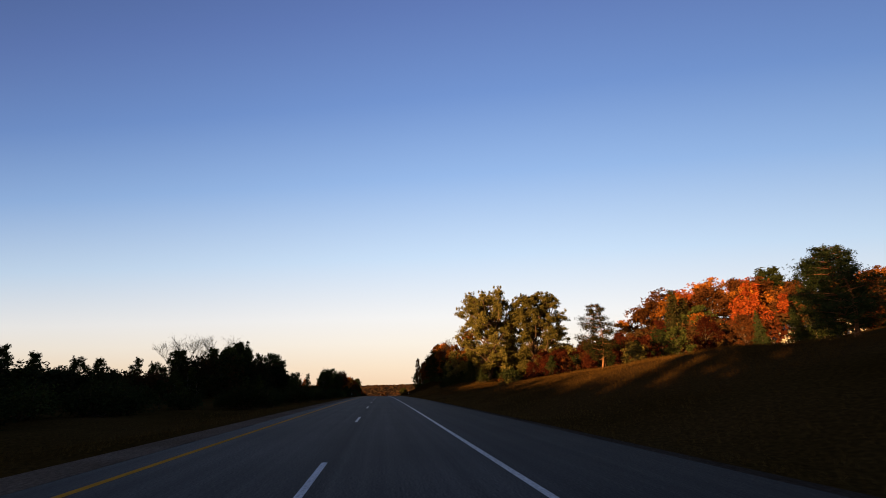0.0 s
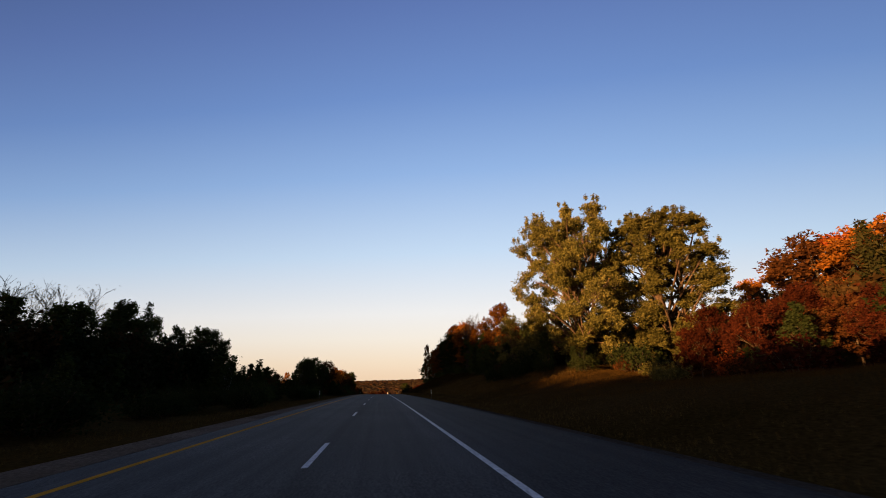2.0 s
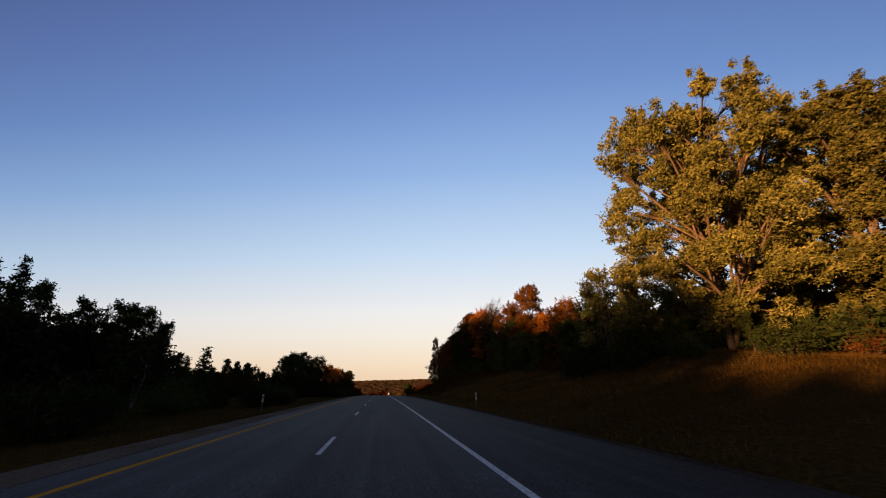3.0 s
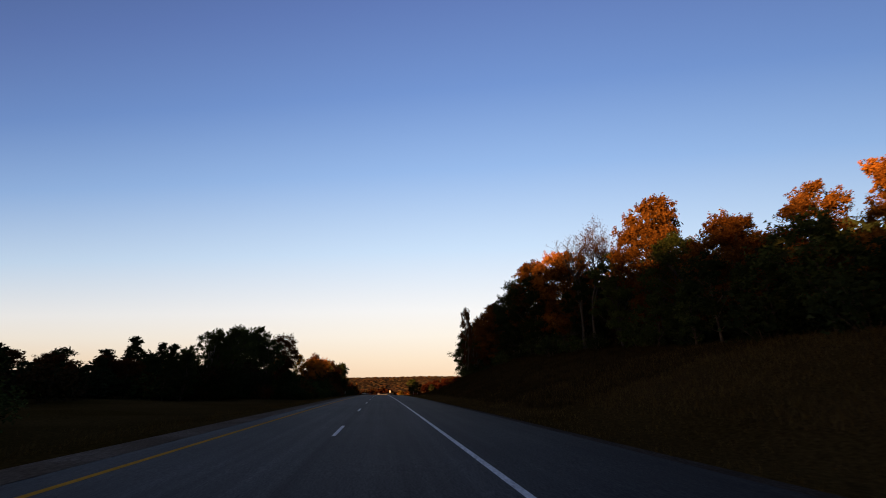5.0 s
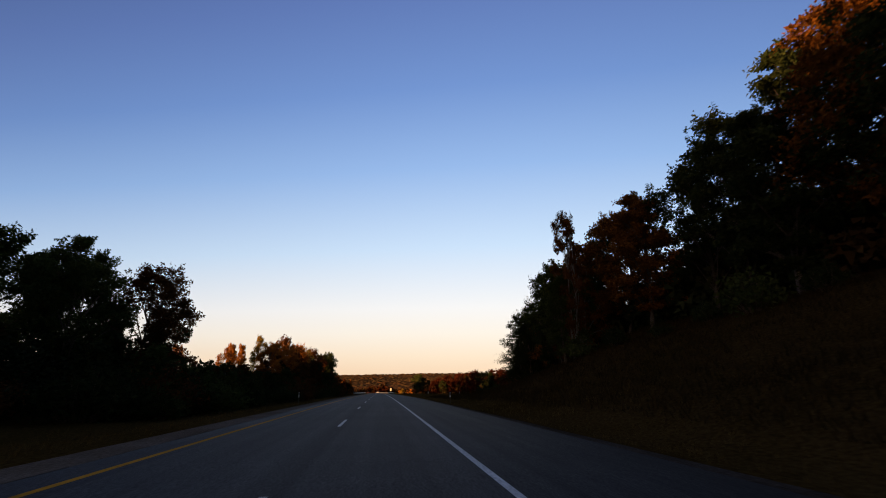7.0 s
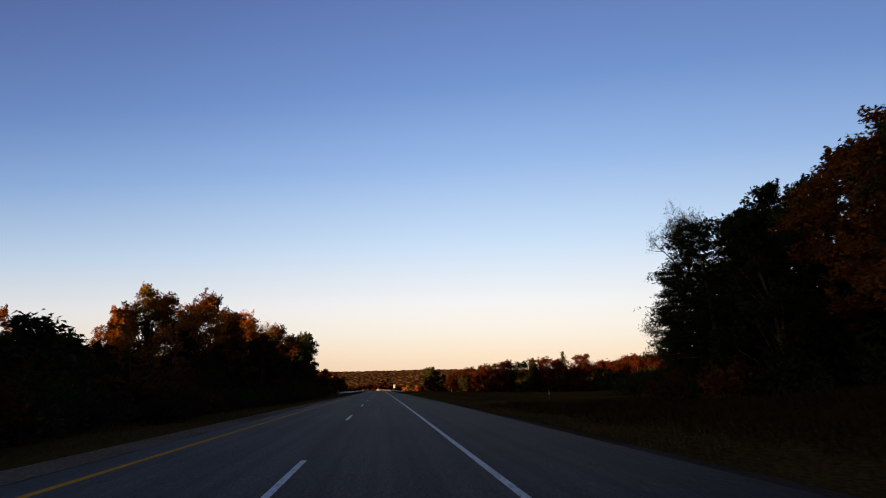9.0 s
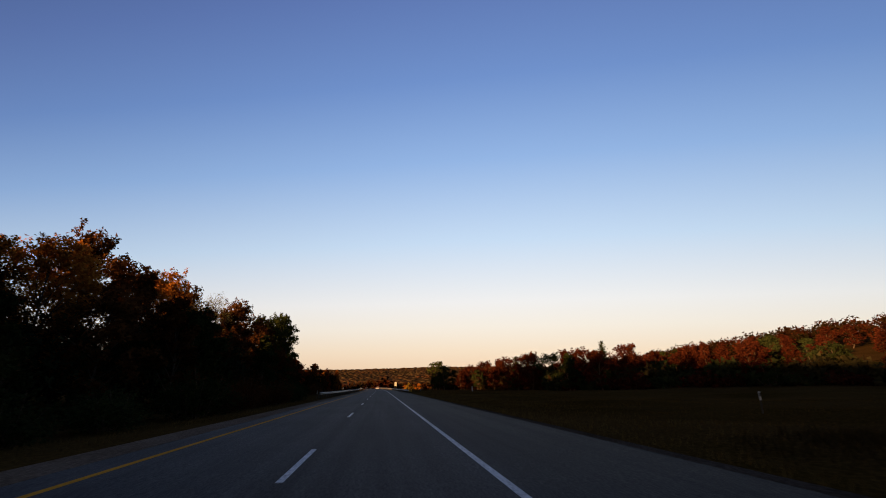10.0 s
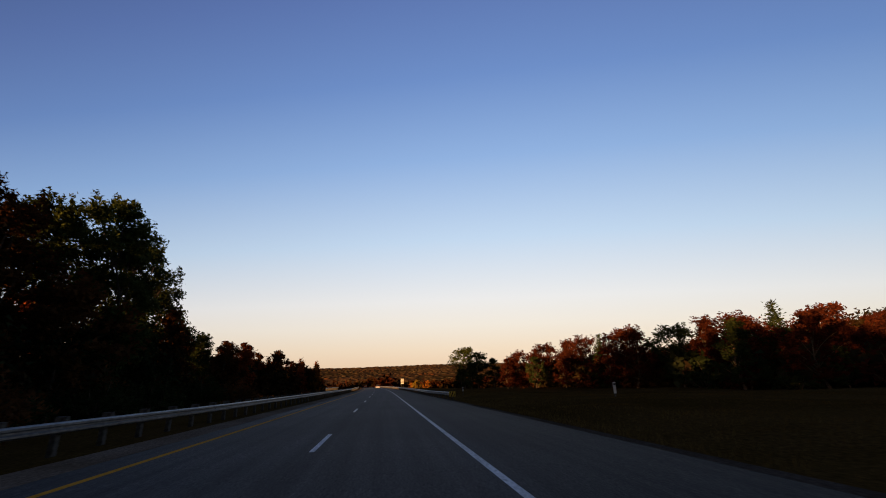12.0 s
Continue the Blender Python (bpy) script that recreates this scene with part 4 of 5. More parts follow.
# ---- far woods ----
def far_woods(name, label, n, spot, colours, seed, rmin, rmax, leaves, tall=1.0, fine=1.0):
    """Leafy crowns of a wood too far off to tell its trees apart."""
    rng = np.random.default_rng(seed)
    vs = []
    for i in range(n):
        x, y = spot(rng)
        r = rng.uniform(rmin, rmax)
        d = rng.normal(size=(leaves, 3))
        d /= np.linalg.norm(d, axis=1)[:, None]
        d[:, 2] = np.abs(d[:, 2]) * 1.55 - 0.55
        c = d * rng.uniform(0.55, 1.1, (leaves, 1)) * np.array([r, r, r * 1.05 * tall]) + np.array((x, y, land(x, y) + r * 0.7 * tall))
        v, _ = leaf_mesh(c, fine * r * 0.95 * (30 / leaves) ** 0.4, rng, 0.0, 0.8 if fine == 1.0 else 0.62)
        vs.append(v)
    verts = np.concatenate(vs)
    faces = np.arange(len(verts)).reshape(-1, 3)
    return tagged(mesh_object(name, verts.tolist(), faces.tolist(), colours), label, "woods", kind="stuff")


def mixed_wood(name, stops, cell, low=0.6):
    """Colour that changes from crown to crown, with leaf grain."""
    m, n, l, b = material(name, 0.9)
    where = n.new("ShaderNodeTexCoord")
    vor = n.new("ShaderNodeTexVoronoi")
    vor.inputs["Scale"].default_value = cell
    l.new(where.outputs["Object"], vor.inputs["Vector"])
    pickone = n.new("ShaderNodeSeparateColor")
    l.new(vor.outputs["Color"], pickone.inputs[0])
    r = ramp(n, stops)
    l.new(pickone.outputs[0], r.inputs["Fac"])
    geo = n.new("ShaderNodeNewGeometry")
    g = ramp(n, [(0.0, (low, low, low)), (1.0, (1, 1, 1))])
    l.new(geo.outputs["Random Per Island"], g.inputs["Fac"])
    l.new(mix(n, l, "MULTIPLY", 1.0, r.outputs["Color"], g.outputs["Color"]), b.inputs["Base Color"])
    return m


# Red-brown autumn woods, darkened further to put shade into the colour.
SHADED_AUTUMN = mixed_wood("shaded_far_autumn_wood", [(0.0, (0.030, 0.0072, 0.0032)), (0.25, (0.034, 0.0096, 0.0040)), (0.45, (0.016, 0.0096, 0.0048)), (0.65, (0.022, 0.0096, 0.0040)), (0.8, (0.013, 0.0120, 0.0048)), (1.0, (0.031, 0.0112, 0.0040))], 0.08)
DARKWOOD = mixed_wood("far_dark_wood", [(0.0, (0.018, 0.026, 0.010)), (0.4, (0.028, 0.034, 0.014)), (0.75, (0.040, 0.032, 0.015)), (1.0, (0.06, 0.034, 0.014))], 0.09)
REDWOOD = mixed_wood("red_undergrowth", [(0.0, (0.075, 0.020, 0.008)), (0.3, (0.05, 0.022, 0.009)), (0.6, (0.034, 0.030, 0.012)), (1.0, (0.10, 0.034, 0.011))], 0.12)
VALLEY = mixed_wood("valley_wood", [(0.0, (0.040, 0.026, 0.014)), (0.25, (0.052, 0.034, 0.018)), (0.45, (0.030, 0.024, 0.013)), (0.6, (0.075, 0.030, 0.012)), (0.8, (0.046, 0.034, 0.018)), (1.0, (0.062, 0.040, 0.018))], 0.009, 0.85)


def crown_woods(name, label, n, spot, mat, seed, rmin, rmax):
    """Uneven rounded crowns of a wood seen from a mile off, one beside the other."""
    rng = np.random.default_rng(seed)
    verts, faces = [], []
    for _ in range(n):
        x, y = spot(rng)
        r, z, start = rng.uniform(rmin, rmax), land(x, y), len(verts)
        for k, (w, h) in enumerate(((1.0, -0.15), (0.92, 0.05), (0.55, 0.14))):
            for i in range(6):
                a = math.pi * (i + 0.5 * k) / 3
                q = w * r * rng.uniform(0.75, 1.15)
                verts.append((x + math.cos(a) * q, y + math.sin(a) * q, z + h * r * rng.uniform(0.85, 1.25)))
        verts.append((x, y, z + 0.18 * r))
        for k in range(2):
            for i in range(6):
                j = (i + 1) % 6
                faces += [(start + 6 * k + i, start + 6 * k + j, start + 6 * k + 6 + i), (start + 6 * k + j, start + 6 * k + 6 + j, start + 6 * k + 6 + i)]
        faces += [(start + 12 + i, start + 12 + (i + 1) % 6, start + 18) for i in range(6)]
    return tagged(mesh_object(name, verts, faces, mat, smooth_shade=True), label, "woods", kind="stuff")


crown_woods("valley_woods", "distant autumn woods in the sunlit valley", 3600, lambda g: ((lambda y: (g.uniform(-0.44, 0.38) * y, y))(960 + 2300 * g.random() ** 0.8)), VALLEY, 1, 6, 15)
# The brighter red stands for a sunlit patch on the far slope.
crown_woods("red_hill_woods", "sunlit red and orange woods on the far slope", 700, lambda g: ((lambda y: (g.uniform(0.12, 0.34) * y, y))(g.uniform(690, 1250))), mixed_wood("sunlit_red_far_wood", [(0.0, (0.12, 0.032, 0.012)), (0.5, (0.07, 0.026, 0.011)), (1.0, (0.14, 0.045, 0.014))], 0.03, 0.8), 6, 6, 10)
far_woods("hill_woods", "red and brown autumn woods on the far hillside, darkened for shade", 1100, lambda g: ((lambda x: (x, g.uniform(395 if x > 190 else 500, 880)))(100 + 460 * g.random() ** 1.3)), SHADED_AUTUMN, 2, 4, 6.5, 90, 1.0, 0.56)
# Nearer woods: their dark colour stands for the shade below the road.
far_woods("lowland_woods", "autumn woods below the road, darkened to stand for shade", 620, lambda g: ((lambda s, y: (s * g.uniform(30, 200) + road_x(640) * (1 if y > 560 else 0.5), y))(g.choice([-1, 1, 1]), g.uniform(650, 960))), SHADED_AUTUMN, 3, 3.6, 6, 40)
far_woods("valley_edge_woods", "autumn woods where the land falls to the valley, darkened for shade", 520, lambda g: (g.uniform(-330, 90), g.uniform(705, 1000)), SHADED_AUTUMN, 5, 4, 7, 40)
# Ridge and woods out of view, added and sized for the shade they cast.
far_woods("west_ridge_woods", "unseen wooded ridge west of the road, placed to cast shade", 420, lambda g: ((lambda x: (x, g.uniform(15, 165 + (x + 200) * 0.577)))(g.uniform(-300, -160))), DARKWOOD, 4, 6.3, 9.3, 90, 1.0, 0.7)
far_woods("west_woods", "unseen woods west of the road, placed to cast shade", 230, lambda g: (g.uniform(-132, -96), g.uniform(-95, 105)), DARKWOOD, 9, 3.6, 4.2, 60)


def along(y0, y1, x0, x1):
    return lambda g: (g.uniform(x0, x1), g.uniform(y0, y1))


# Unseen thicket added so that its shadow covers the start of the bank.
far_woods("west_thicket", "unseen tall thicket west of the road behind the start, placed to cast shade", 60, along(-112, -24, -56, -46), DARKWOOD, 30, 4.0, 5.0, 140, 3.0, 0.8)
# Dark leaf fill added behind the trees, standing for the wood's shaded depth.
far_woods("deep_wood", "dark leafy filler for the shaded depth of the roadside wood", 60, along(128, 170, 42, 60), DARKWOOD, 31, 2.6, 3.4, 160, 1.3)
far_woods("deep_wood", "dark leafy filler for the shaded depth of the roadside wood", 70, along(168, 238, 40, 58), DARKWOOD, 32, 3.6, 4.6, 200, 1.6)
far_woods("deep_wood", "dark leafy filler for the shaded depth of the roadside wood", 60, along(236, 290, 40, 58), DARKWOOD, 33, 3.2, 4.2, 180, 1.5)
far_woods("hillside_undergrowth", "dark red undergrowth of the hillside wood", 130, lambda g: (g.uniform(58, 150), g.uniform(66, 118)), REDWOOD, 34, 2.6, 4.4, 150, 1.2, 0.7)
far_woods("north_ridge_woods", "wooded rise north-west of the road", 260, lambda g: ((lambda x: (x, 254 + (x + 200) * 0.577 + g.uniform(-10, 80)))(g.uniform(-260, -170))), DARKWOOD, 35, 3.2, 4.4, 110, 1.0, 0.7)
far_woods("field_thicket", "dark red thicket at the edge of the field", 70, lambda g: ((lambda f: (33 + 28 * f + g.uniform(-1, 5), 436 - 40 * f + g.uniform(-1, 5)))(g.random())), REDWOOD, 36, 1.3, 2.2, 110, 1.2)
far_woods("median_thicket", "dark leafy filler between the median trees", 46, along(292, 332, -56, -34), DARKWOOD, 37, 2.4, 3.4, 110, 1.1)
far_woods("median_thicket", "dark leafy filler between the median trees", 46, along(-18, 40, -56, -45), DARKWOOD, 38, 2.1, 2.7, 110, 1.2)
far_woods("median_thicket", "dark red thicket in the grassy median", 80, lambda g: ((lambda f: (-46 + 28 * f + g.uniform(-4, 4), 398 + 62 * f + g.uniform(-5, 5)))(g.random() ** 1.3)), REDWOOD, 40, 1.9, 2.9, 120, 1.4)
far_woods("field_thicket", "dark red thicket at the edge of the field", 60, lambda g: ((lambda f: (38 + 26 * f + g.uniform(0, 5), 432 - 38 * f + g.uniform(0, 5)))(g.random())), REDWOOD, 41, 2.0, 2.7, 130, 1.5)
# Unseen stands added to shade the trees across the road.
far_woods("west_stand", "unseen tall stand of trees west of the road, placed to cast shade", 30, along(-22, 5, -121, -107), DARKWOOD, 42, 3.6, 4.4, 90, 1.6)
far_woods("west_stand", "unseen tall stand of trees west of the road, placed to cast shade", 50, along(27, 84, -121, -104), DARKWOOD, 46, 4.0, 5.0, 90, 2.1)
# More dark fill added between trunks and median trees to close see-through gaps.
far_woods("wood_undergrowth", "dark leafy filler between the trunks of the wood", 240, along(126, 294, 34, 52), DARKWOOD, 21, 2.0, 3.6, 170, 1.3, 0.8)
far_woods("wood_undergrowth", "dark leafy filler between the trunks of the wood", 70, along(204, 252, 27, 38), DARKWOOD, 51, 1.8, 2.8, 170, 1.3, 0.8)
far_woods("deep_wood", "dark leafy filler for the shaded depth of the roadside wood", 40, along(186, 236, 36, 46), DARKWOOD, 44, 3.4, 4.2, 300, 2.0, 0.6)
far_woods("median_thicket", "dark leafy filler between the median trees", 110, along(84, 154, -45, -33), DARKWOOD, 22, 2.6, 3.8, 260, 1.5, 0.58)
far_woods("median_thicket", "dark leafy filler between the median trees", 60, along(14, 80, -46, -34), DARKWOOD, 23, 1.8, 2.4, 260, 1.1, 0.6)
far_woods("median_thicket", "dark leafy filler between the median trees", 60, along(206, 246, -36, -24), DARKWOOD, 24, 1.8, 3.0, 400, 1.2, 0.5)
far_woods("median_thicket", "dark leafy filler between the median trees", 44, along(178, 220, -52, -35), DARKWOOD, 43, 1.9, 2.4, 200, 1.0, 0.6)
far_woods("median_thicket", "dark leafy filler between the median trees", 70, along(302, 384, -32, -21), DARKWOOD, 25, 2.2, 3.6, 400, 1.3, 0.5)
far_woods("median_thicket", "dark leafy filler between the median trees", 36, along(252, 302, -30, -19), DARKWOOD, 26, 1.4, 2.2, 300, 1.0, 0.55)
far_woods("field_thicket", "dark red thicket at the edge of the field", 60, lambda g: ((lambda f: (54 + 66 * f + g.uniform(-3, 6), 402 - 104 * f + g.uniform(-3, 5)))(g.random())), DARKWOOD, 27, 2.0, 3.4, 110)


# ---- roadside things ----
def rail_section(u, z, side):
    """Outline of a corrugated steel beam, seen along the road."""
    face = [(0.0, 0.155), (0.03, 0.150), (0.075, 0.110), (0.075, 0.060), (0.015, 0.020), (0.015, -0.020), (0.075, -0.060), (0.075, -0.110), (0.03, -0.150), (0.0, -0.155)]
    back = [(d - 0.012, h) for d, h in reversed(face)]
    return [(u + side * d, z + h) for d, h in face + back]


def guardrail(side, u, y0, y1, label, ends_up=False, tall_posts=0.0):
    """Beam on posts with blocks; side is the way to the traffic (+1 to the right)."""
    root = new("guardrail")
    root.location = (road_x(y0) + u, y0, road_z(y0))
    base = root.location
    n = int((y1 - y0) / 3.81) + 1
    verts, faces = [], []
    for j in range(n):
        y = y0 + j * 3.81
        flare = 0.035 * max(0, 14 - (y - y0)) ** 1.2 * -side
        for a, b in rail_section(road_x(y) + u + flare, road_z(y) + 0.56 - 0.03 * max(0, 1 - j), side):
            verts.append((a - base.x, y - base.y, b - base.z))
    w = 20
    for j in range(n - 1):
        for i in range(w):
            k = (i + 1) % w
            faces.append((j * w + i, j * w + k, (j + 1) * w + k, (j + 1) * w + i))
    mesh_object("beam", verts, faces, STEEL, root, "corrugated galvanised steel beam")
    bm = bmesh.new()
    box(bm, 0, 0, 0.02 + tall_posts / 2, 0.15, 0.19, 1.44 + tall_posts, 0.012)
    box(bm, side * 0.14, 0, 0.56 + tall_posts / 2, 0.16, 0.17, 0.36 + tall_posts, 0.01)
    first = part("post", bm, POST_WOOD, root)
    data = first.data
    for j in range(1, int((y1 - y0) / 1.905) if y1 - y0 < 320 else 160):
        ob = new("post", data)
        ob.parent = root
    posts = [o for o in root.children if o.name.startswith("post")]
    for j, ob in enumerate(posts):
        y = y0 + 0.6 + j * 1.905
        flare = 0.035 * max(0, 14 - (y - y0)) ** 1.2 * -side
        ob.location = (road_x(y) + u + flare - side * 0.24 - base.x, y - base.y, road_z(y) - base.z)
        ob.rotation_euler = (rows_rnd.uniform(-0.02, 0.02), rows_rnd.uniform(-0.03, 0.03), rows_rnd.uniform(-0.05, 0.05))
    f0 = 0.035 * 14 ** 1.2 * -side
    bm = bmesh.new()
    g = bmesh.ops.create_cone(bm, cap_ends=True, segments=14, radius1=0.16, radius2=0.16, depth=0.36, matrix=Matrix.Translation((f0 + side * 0.02, -0.10, 0.56)))
    part("end_shoe", bm, STEEL, root, "rounded steel end shoe")
    return tagged(root, label, "guardrail", "guardrails"), f0


guardrail(1, -8.5, 345, 648, "long galvanised guardrail on wooden posts along the median", tall_posts=0.10)
rail_r, f0 = guardrail(-1, 5.6, 376.5, 676, "galvanised guardrail with a striped end board beside the shoulder")
guardrail(1, -22.0, 452, 640, "galvanised guardrail of the opposite carriageway")


def end_board(root, x):
    """Square board with slanting black and yellow stripes on the rail's end."""
    bm = bmesh.new()
    box(bm, x, -0.34, 0.56, 0.62, 0.025, 0.46, 0.01)
    board = part("marker_board", bm, SIGN_YELLOW, root, "yellow board with black slanting stripes")
    for k in range(3):
        bm = bmesh.new()
        c = x - 0.24 + 0.24 * k
        vs = [(c - 0.14, -0.357, 0.345), (c - 0.04, -0.357, 0.345), (c + 0.14, -0.357, 0.775), (c + 0.04, -0.357, 0.775)]
        vs = [(min(x + 0.30, max(x - 0.30, a)), b, d) for a, b, d in vs]
        q = [bm.verts.new(v) for v in vs] + [bm.verts.new((a, b + 0.006, d)) for a, b, d in vs]
        for f in ((0, 1, 2, 3), (7, 6, 5, 4), (0, 4, 5, 1), (1, 5, 6, 2), (2, 6, 7, 3), (3, 7, 4, 0)):
            bm.faces.new([q[i] for i in f])
        part("stripe", bm, BLACK, board)


end_board(rail_r, f0)


def delineator(x, y, height, width):
    root = new("delineator_post")
    root.location = (x, y, land(x, y))
    bm = bmesh.new()
    box(bm, 0, 0.012, height * 0.3 - 0.1, width * 0.6, 0.03, height * 0.6 + 0.2, 0.006)
    part("stake", bm, POST_WOOD, root, "weathered grey stake")
    bm = bmesh.new()
    share = 0.42 if width < 0.2 else 0.8
    box(bm, 0, 0, height * (1 - share / 2), width, 0.02, height * share, 0.006)
    part("blade", bm, POST_WHITE, root)
    bm = bmesh.new()
    box(bm, 0, -0.019, height - 0.16, width * 0.8, 0.008, 0.18, 0.003)
    part("reflector", bm, STEEL, root, "silver reflector")
    root.rotation_euler = (0.02, rows_rnd.uniform(-0.04, 0.04), 0.1)
    return tagged(root, "slim white plastic delineator post in the grass", "marker post", "delineator posts")


for x, y, h, w in ((6.75, 108.4, 1.25, 0.11), (-8.6, 108.4, 1.2, 0.11), (-8.8, 239, 1.2, 0.11), (10.2, 390.5, 1.2, 0.12), (19.6, 298, 1.05, 0.13), (19.6, 370, 1.15, 0.26), (7.6, 239, 1.2, 0.11), (-9.3, 342, 1.2, 0.10)):
    delineator(x, y, h, w)


def lamp_pole(x, y, top):
    """Tall mast behind the cottonwoods."""
    root = new("utility_pole")
    root.location = (x, y, land(x, y))
    tv, tf = [], []
    tall = top + road_z(y) - root.location.z
    tube(tv, tf, [Vector((0, 0, -0.3)), Vector((0.1, 0, tall * 0.5)), Vector((-0.1, 0, tall))], [0.15, 0.12, 0.09], 8)
    mesh_object("mast", tv, tf, GREY_BARK, root, smooth_shade=True)
    bm = bmesh.new()
    box(bm, -0.35, 0, tall + 0.02, 0.9, 0.22, 0.16, 0.03)
    part("head", bm, BLACK, root, "dark lamp head")
    return tagged(root, "thin grey pole with a dark head behind trees", "pole")


lamp_pole(48.0, 118.0, 15.2)


def road_sign(x, y, foot, top):
    root = new("road_sign")
    root.location = (x, y, road_z(y))
    bm = bmesh.new()
    for s in (-0.35, 0.35):
        box(bm, s, 0.06, top / 2, 0.09, 0.07, top + 0.6, 0.01)
    part("posts", bm, POST_WOOD, root)
    bm = bmesh.new()
    box(bm, 0, 0, (foot + top) / 2, 1.1, 0.025, top - foot, 0.02)
    panel = part("panel", bm, POST_WHITE, root, "pale sign panel")
    for k in range(3):
        bm = bmesh.new()
        box(bm, 0, -0.017, foot + (top - foot) * (0.25 + 0.25 * k), 0.8, 0.006, 0.14)
        part("text_bar", bm, BLACK, panel)
    return tagged(root, "small pale road sign on two posts", "sign")


road_sign(7.2, 500, 1.7, 3.6)


# ---- house on the rise ----
SIDING = two_scale("white_board_siding", [(0.3, (0.56, 0.55, 0.52)), (0.7, (0.72, 0.71, 0.68))], 6.0, 0.7, rough=0.7, bump=0.2)
SHINGLE = two_scale("grey_shingles", [(0.3, (0.09, 0.085, 0.08)), (0.7, (0.18, 0.17, 0.16))], 5.0, 0.5, bump=0.6)
DARK_GLASS = two_scale("dark_window_glass", [(0.3, (0.02, 0.022, 0.025)), (0.7, (0.03, 0.032, 0.036))], 5.0, 1.0, rough=0.08, bump=0.0)


def prism(bm, outline, y0, y1):
    """A solid with the given outline across and the given length."""
    a, b = [bm.verts.new((x, y0, z)) for x, z in outline], [bm.verts.new((x, y1, z)) for x, z in outline]
    bm.faces.new(a)
    bm.faces.new(b[::-1])
    for i in range(len(outline)):
        j = (i + 1) % len(outline)
        bm.faces.new((a[j], a[i], b[i], b[j]))
    bmesh.ops.recalc_face_normals(bm, faces=bm.faces)


def house(x, y, half, eave, peak):
    root = new("house")
    root.location = (x, y, land(x, y) - 0.3)
    base = root.location.z
    e, p = eave - base, peak - base
    bm = bmesh.new()
    prism(bm, [(-half + 0.5, -1.5), (half - 0.5, -1.5), (half - 0.5, e), (0, p - 0.3), (-half + 0.5, e)], 0, 11)
    part("wall", bm, SIDING, root)
    for s in (-1, 1):
        bm = bmesh.new()
        prism(bm, [(s * half, e - 0.12), (s * half, e + 0.10), (0, p), (0, p - 0.22)], -0.5, 11.5)
        part("roof", bm, SHINGLE, root, "grey shingled roof slope")
    for wx in (-3.6, 0.0, 3.6):
        bm = bmesh.new()
        box(bm, wx, -0.02, e - 0.75, 1.25, 0.08, 1.25, 0.02)
        frame_part = part("window_frame", bm, POST_WHITE, root)
        bm = bmesh.new()
        box(bm, wx, -0.07, e - 0.75, 1.02, 0.02, 1.02)
        part("pane", bm, DARK_GLASS, frame_part)
    return tagged(root, "low white house with a grey gable roof on the rise", "house")


house(103.0, 70.5, 7.8, 14.2, 17.0)
for px, py, tall in ((83.2, 70, 0.9), (84.0, 70, 1.0), (85.9, 70.4, 0.9), (87.8, 70, 1.8), (89.3, 70.5, 1.6), (90.6, 69.5, 0.8)):
    post = new("fence_post")
    post.location = (px, py, land(px, py))
    bm = bmesh.new()
    box(bm, 0, 0, tall / 2 - 0.15, 0.16, 0.16, tall + 0.3, 0.02)
    part("shaft", bm, POST_WHITE, post)
    bm = bmesh.new()
    box(bm, 0, 0, tall + 0.03, 0.22, 0.22, 0.06, 0.015)
    part("cap", bm, POST_WHITE, post)
    tagged(post, "short white wooden post beside the house", "fence post", "white posts by the house")
mast = new("utility_pole")
mast.location = (93.8, 71.0, land(93.8, 71.0))
tv, tf = [], []
tube(tv, tf, [Vector((0, 0, -0.4)), Vector((-0.15, 0, 2.6)), Vector((-0.35, 0, 5.6))], [0.17, 0.15, 0.12], 9)
mesh_object("shaft", tv, tf, PALE_BARK, mast, smooth_shade=True)
bm = bmesh.new()
bmesh.ops.create_cone(bm, cap_ends=True, segments=9, radius1=0.13, radius2=0.06, depth=0.10, matrix=Matrix.Translation((-0.35, 0, 5.64)))
part("cap", bm, STEEL, mast)
tagged(mast, "pale leaning wooden pole in front of red maples", "pole")


# ---- cars ----
def paint(name, colour, metal=0.3, rough=0.3):
    return two_scale(name, [(0.3, tuple(c * 0.92 for c in colour)), (0.7, colour)], 30.0, 1.0, rough=rough, metal=metal, bump=0.02, tint=(0.94, 0.94, 0.93))


SILVER, DARK_PAINT = paint("silver_paint", (0.58, 0.58, 0.58)), paint("dark_paint", (0.03, 0.032, 0.036))
GLASS = two_scale("dark_car_glass", [(0.3, (0.02, 0.022, 0.025)), (0.7, (0.03, 0.032, 0.036))], 5.0, 1.0, rough=0.08, bump=0.0)
LENS_RED = two_scale("red_lamp_lens", [(0.3, (0.35, 0.012, 0.01)), (0.7, (0.45, 0.02, 0.015))], 30.0, 2.0, rough=0.25, bump=0.02)


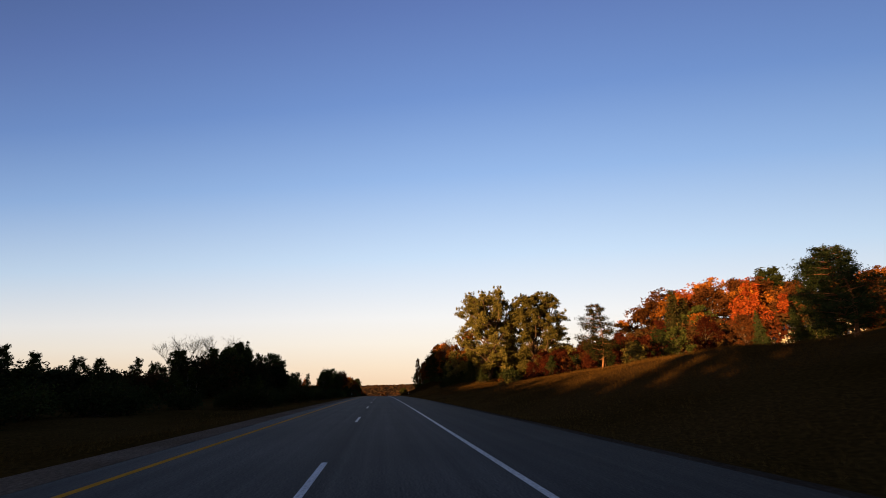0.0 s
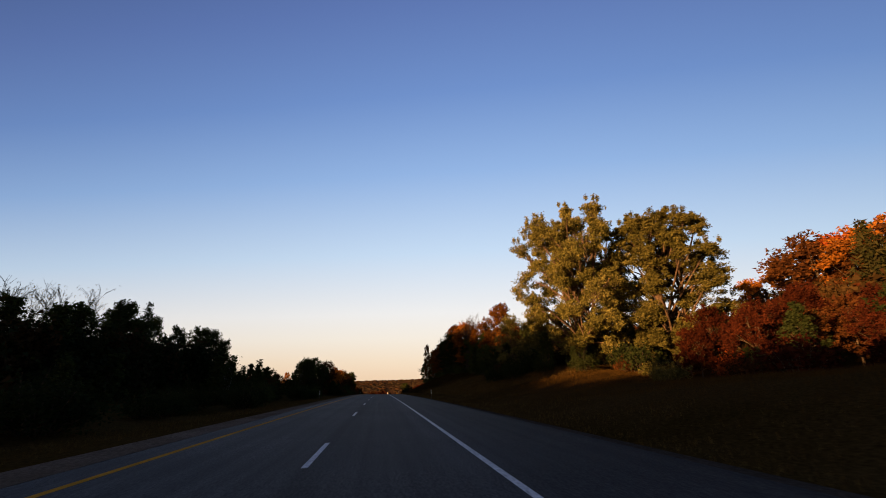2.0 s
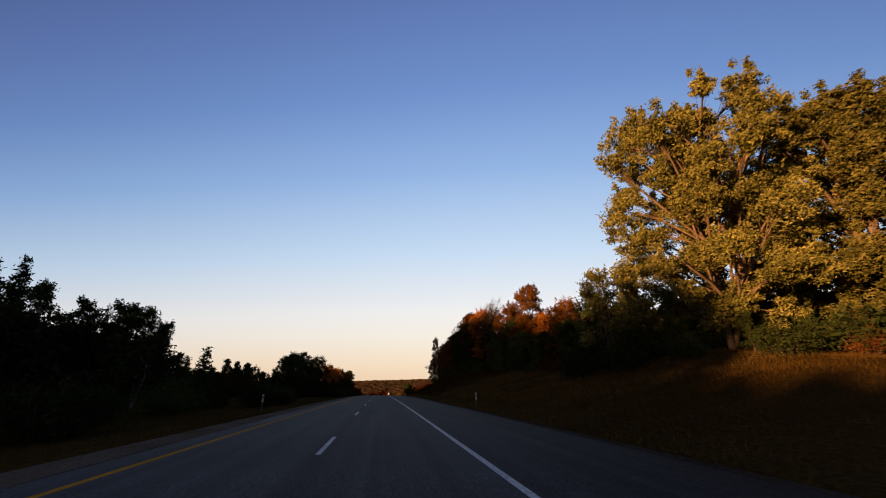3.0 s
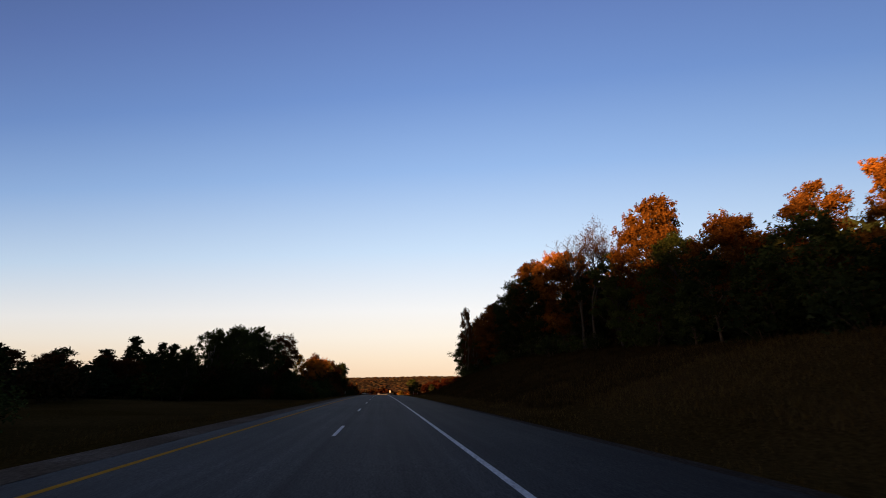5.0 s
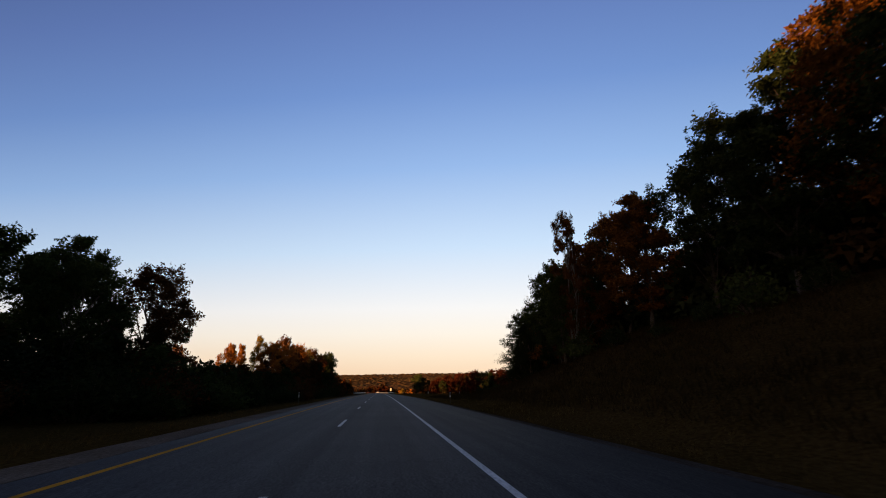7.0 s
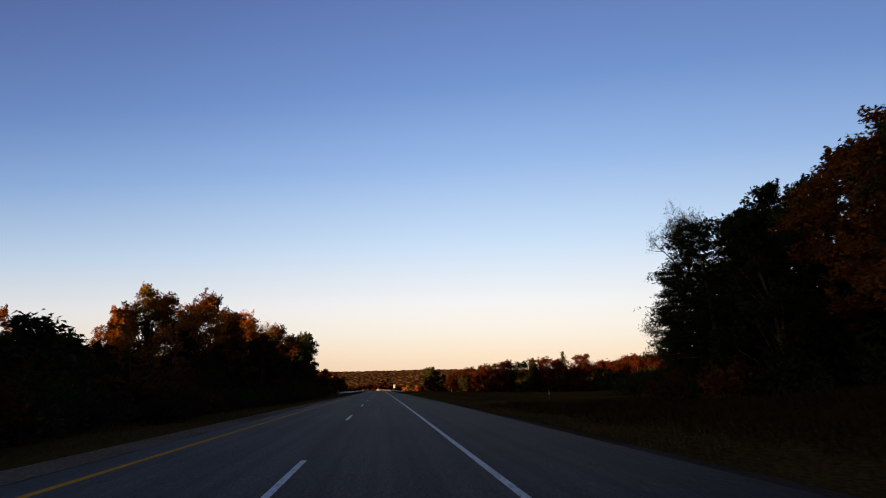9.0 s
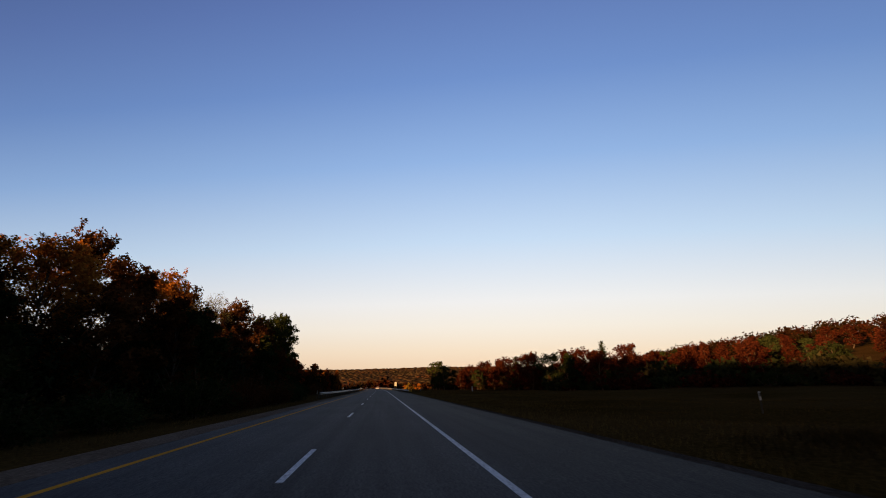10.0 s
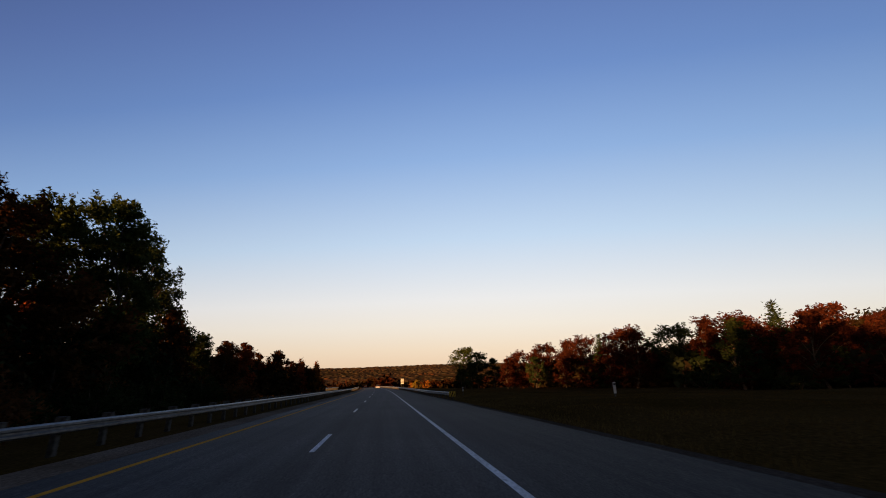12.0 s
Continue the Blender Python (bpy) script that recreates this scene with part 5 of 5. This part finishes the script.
def car(x, y, coat, turn, label, tall=1.0):
    root = new("car")
    root.location, root.rotation_euler = (x, y, road_z(y) + 0.005), (-0.03, 0, turn)
    side = [(-2.25, 0.28), (-2.30, 0.60), (-2.22, 0.95), (-1.55, 1.02), (0.75, 1.00), (1.95, 0.86), (2.25, 0.68), (2.30, 0.40), (2.20, 0.26)]
    cab = [(-1.95, 0.98), (-1.35, 1.42 * tall), (-0.35, 1.50 * tall), (0.35, 1.42 * tall), (1.15, 0.98)]
    for nm, line, half, inset, mat in (("body", side, 0.91, 0.05, coat), ("cabin", cab, 0.80, 0.18, GLASS)):
        bm = bmesh.new()
        zs = [p[1] for p in line]
        lo, hi = min(zs), max(zs)
        rings = []
        for s in (-1, 1):
            rings.append([bm.verts.new((s * (half - inset * (b - lo) / (hi - lo)), a, b)) for a, b in line])
        bm.faces.new(rings[0])
        bm.faces.new(rings[1][::-1])
        for i in range(len(line)):
            j = (i + 1) % len(line)
            bm.faces.new((rings[0][j], rings[0][i], rings[1][i], rings[1][j]))
        bmesh.ops.recalc_face_normals(bm, faces=bm.faces)
        bmesh.ops.bevel(bm, geom=list(bm.edges), offset=0.05, segments=2, affect="EDGES")
        part(nm, bm, mat, root, "dark tinted glass cabin" if nm == "cabin" else "")
    bm = bmesh.new()
    box(bm, 0, -0.45, 1.485 * tall, 1.15, 1.35, 0.06, 0.025)
    part("roof", bm, coat, root)
    for sx in (-1, 1):
        bm = bmesh.new()
        box(bm, sx * 0.68, -2.26, 0.80, 0.34, 0.06, 0.20, 0.02)
        part("tail_light", bm, LENS_RED, root, "red tail light")
        for sy in (-1.4, 1.4):
            bm = bmesh.new()
            bmesh.ops.create_cone(bm, cap_ends=True, segments=20, radius1=0.33, radius2=0.33, depth=0.22, matrix=Matrix.LocRotScale((sx * 0.82, sy, 0.33), Euler((0, math.pi / 2, 0)), None))
            wheel = part("wheel", bm, RUBBER, root)
            bm = bmesh.new()
            bmesh.ops.create_cone(bm, cap_ends=True, segments=16, radius1=0.20, radius2=0.17, depth=0.05, matrix=Matrix.LocRotScale((sx * 0.94, sy, 0.33), Euler((0, math.pi / 2 * sx, 0)), None))
            part("rim", bm, STEEL, wheel)
    bm = bmesh.new()
    box(bm, 0, -2.29, 0.52, 1.5, 0.10, 0.18, 0.03)
    part("bumper", bm, coat, root)
    return tagged(root, label, "car", "cars on the road")


car(road_x(520) - 0.1, 520, SILVER, 0.035, "silver saloon car on the asphalt road")
car(road_x(640) - 3.6, 640, DARK_PAINT, 0.07, "dark car in the passing lane", 1.1)


# ---- grass ----
def tufts(name, label, n, spot, low, high, stops, seed, thin=1.0, flop=1.0):
    """Loose blades of grass, bent with the wind."""
    rng = np.random.default_rng(seed)
    verts = []
    for i in range(n):
        x, y = spot(rng)
        z = land(x, y) - 0.03
        for _ in range(4):
            h, a, lean = rng.uniform(low, high), rng.uniform(0, 6.283), rng.uniform(0.2, 1.1) * flop
            px, py = x + rng.normal() * 0.22, y + rng.normal() * 0.22
            w = rng.uniform(0.02, 0.05) * high * thin
            dx, dy = math.cos(a), math.sin(a)
            verts += [(px - dy * w, py + dx * w, z), (px + dy * w, py - dx * w, z), (px + dx * h * lean, py + dy * h * lean, z + h)]
    faces = [(i, i + 1, i + 2) for i in range(0, len(verts), 3)]
    return tagged(mesh_object(name, verts, faces, leaf_material(name, *stops, 0.2)), label, "grass", kind="stuff")


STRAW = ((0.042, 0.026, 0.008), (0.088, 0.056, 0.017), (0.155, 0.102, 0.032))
# Same straw, darkened to put the wood's shade into the blades.
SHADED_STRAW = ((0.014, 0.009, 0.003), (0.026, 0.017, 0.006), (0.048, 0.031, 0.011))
TALL_STRAW = ((0.040, 0.022, 0.006), (0.064, 0.036, 0.009), (0.098, 0.056, 0.015))
tufts("verge_grass", "dry straw-coloured grass along the right verge", 15000, lambda g: (6.95 + 7.5 * g.beta(1, 1.6), g.uniform(-6, 400)), 0.08, 0.26, STRAW, 6)
tufts("bank_grass", "tall dry golden-brown grass on the roadside bank", 62000, lambda g: (11 + 29 * g.beta(1.5, 1.0), g.uniform(6, 122)), 0.14, 0.36, TALL_STRAW, 7, 0.55, 0.9)
tufts("wood_bank_grass", "dry pale grass on the bank before the wood", 14000, lambda g: (11 + 16 * g.random(), g.uniform(100, 168)), 0.15, 0.40, STRAW, 12, 1.0)
tufts("wood_bank_grass", "straw grass on the bank below the wood, darkened to stand for shade", 36000, lambda g: (10 + 19 * g.random(), g.uniform(158, 290)), 0.15, 0.42, SHADED_STRAW, 10, 1.4)
tufts("median_grass", "dry grass along the median", 11000, lambda g: (-8.4 - 8 * g.beta(1, 1.5), g.uniform(-6, 345)), 0.08, 0.28, STRAW, 8)
tufts("field_grass", "dry grass on the field beside the road", 22000, lambda g: (10 + 45 * g.beta(1, 2.0), g.uniform(290, 415)), 0.05, 0.16, TALL_STRAW, 11, 1.6)
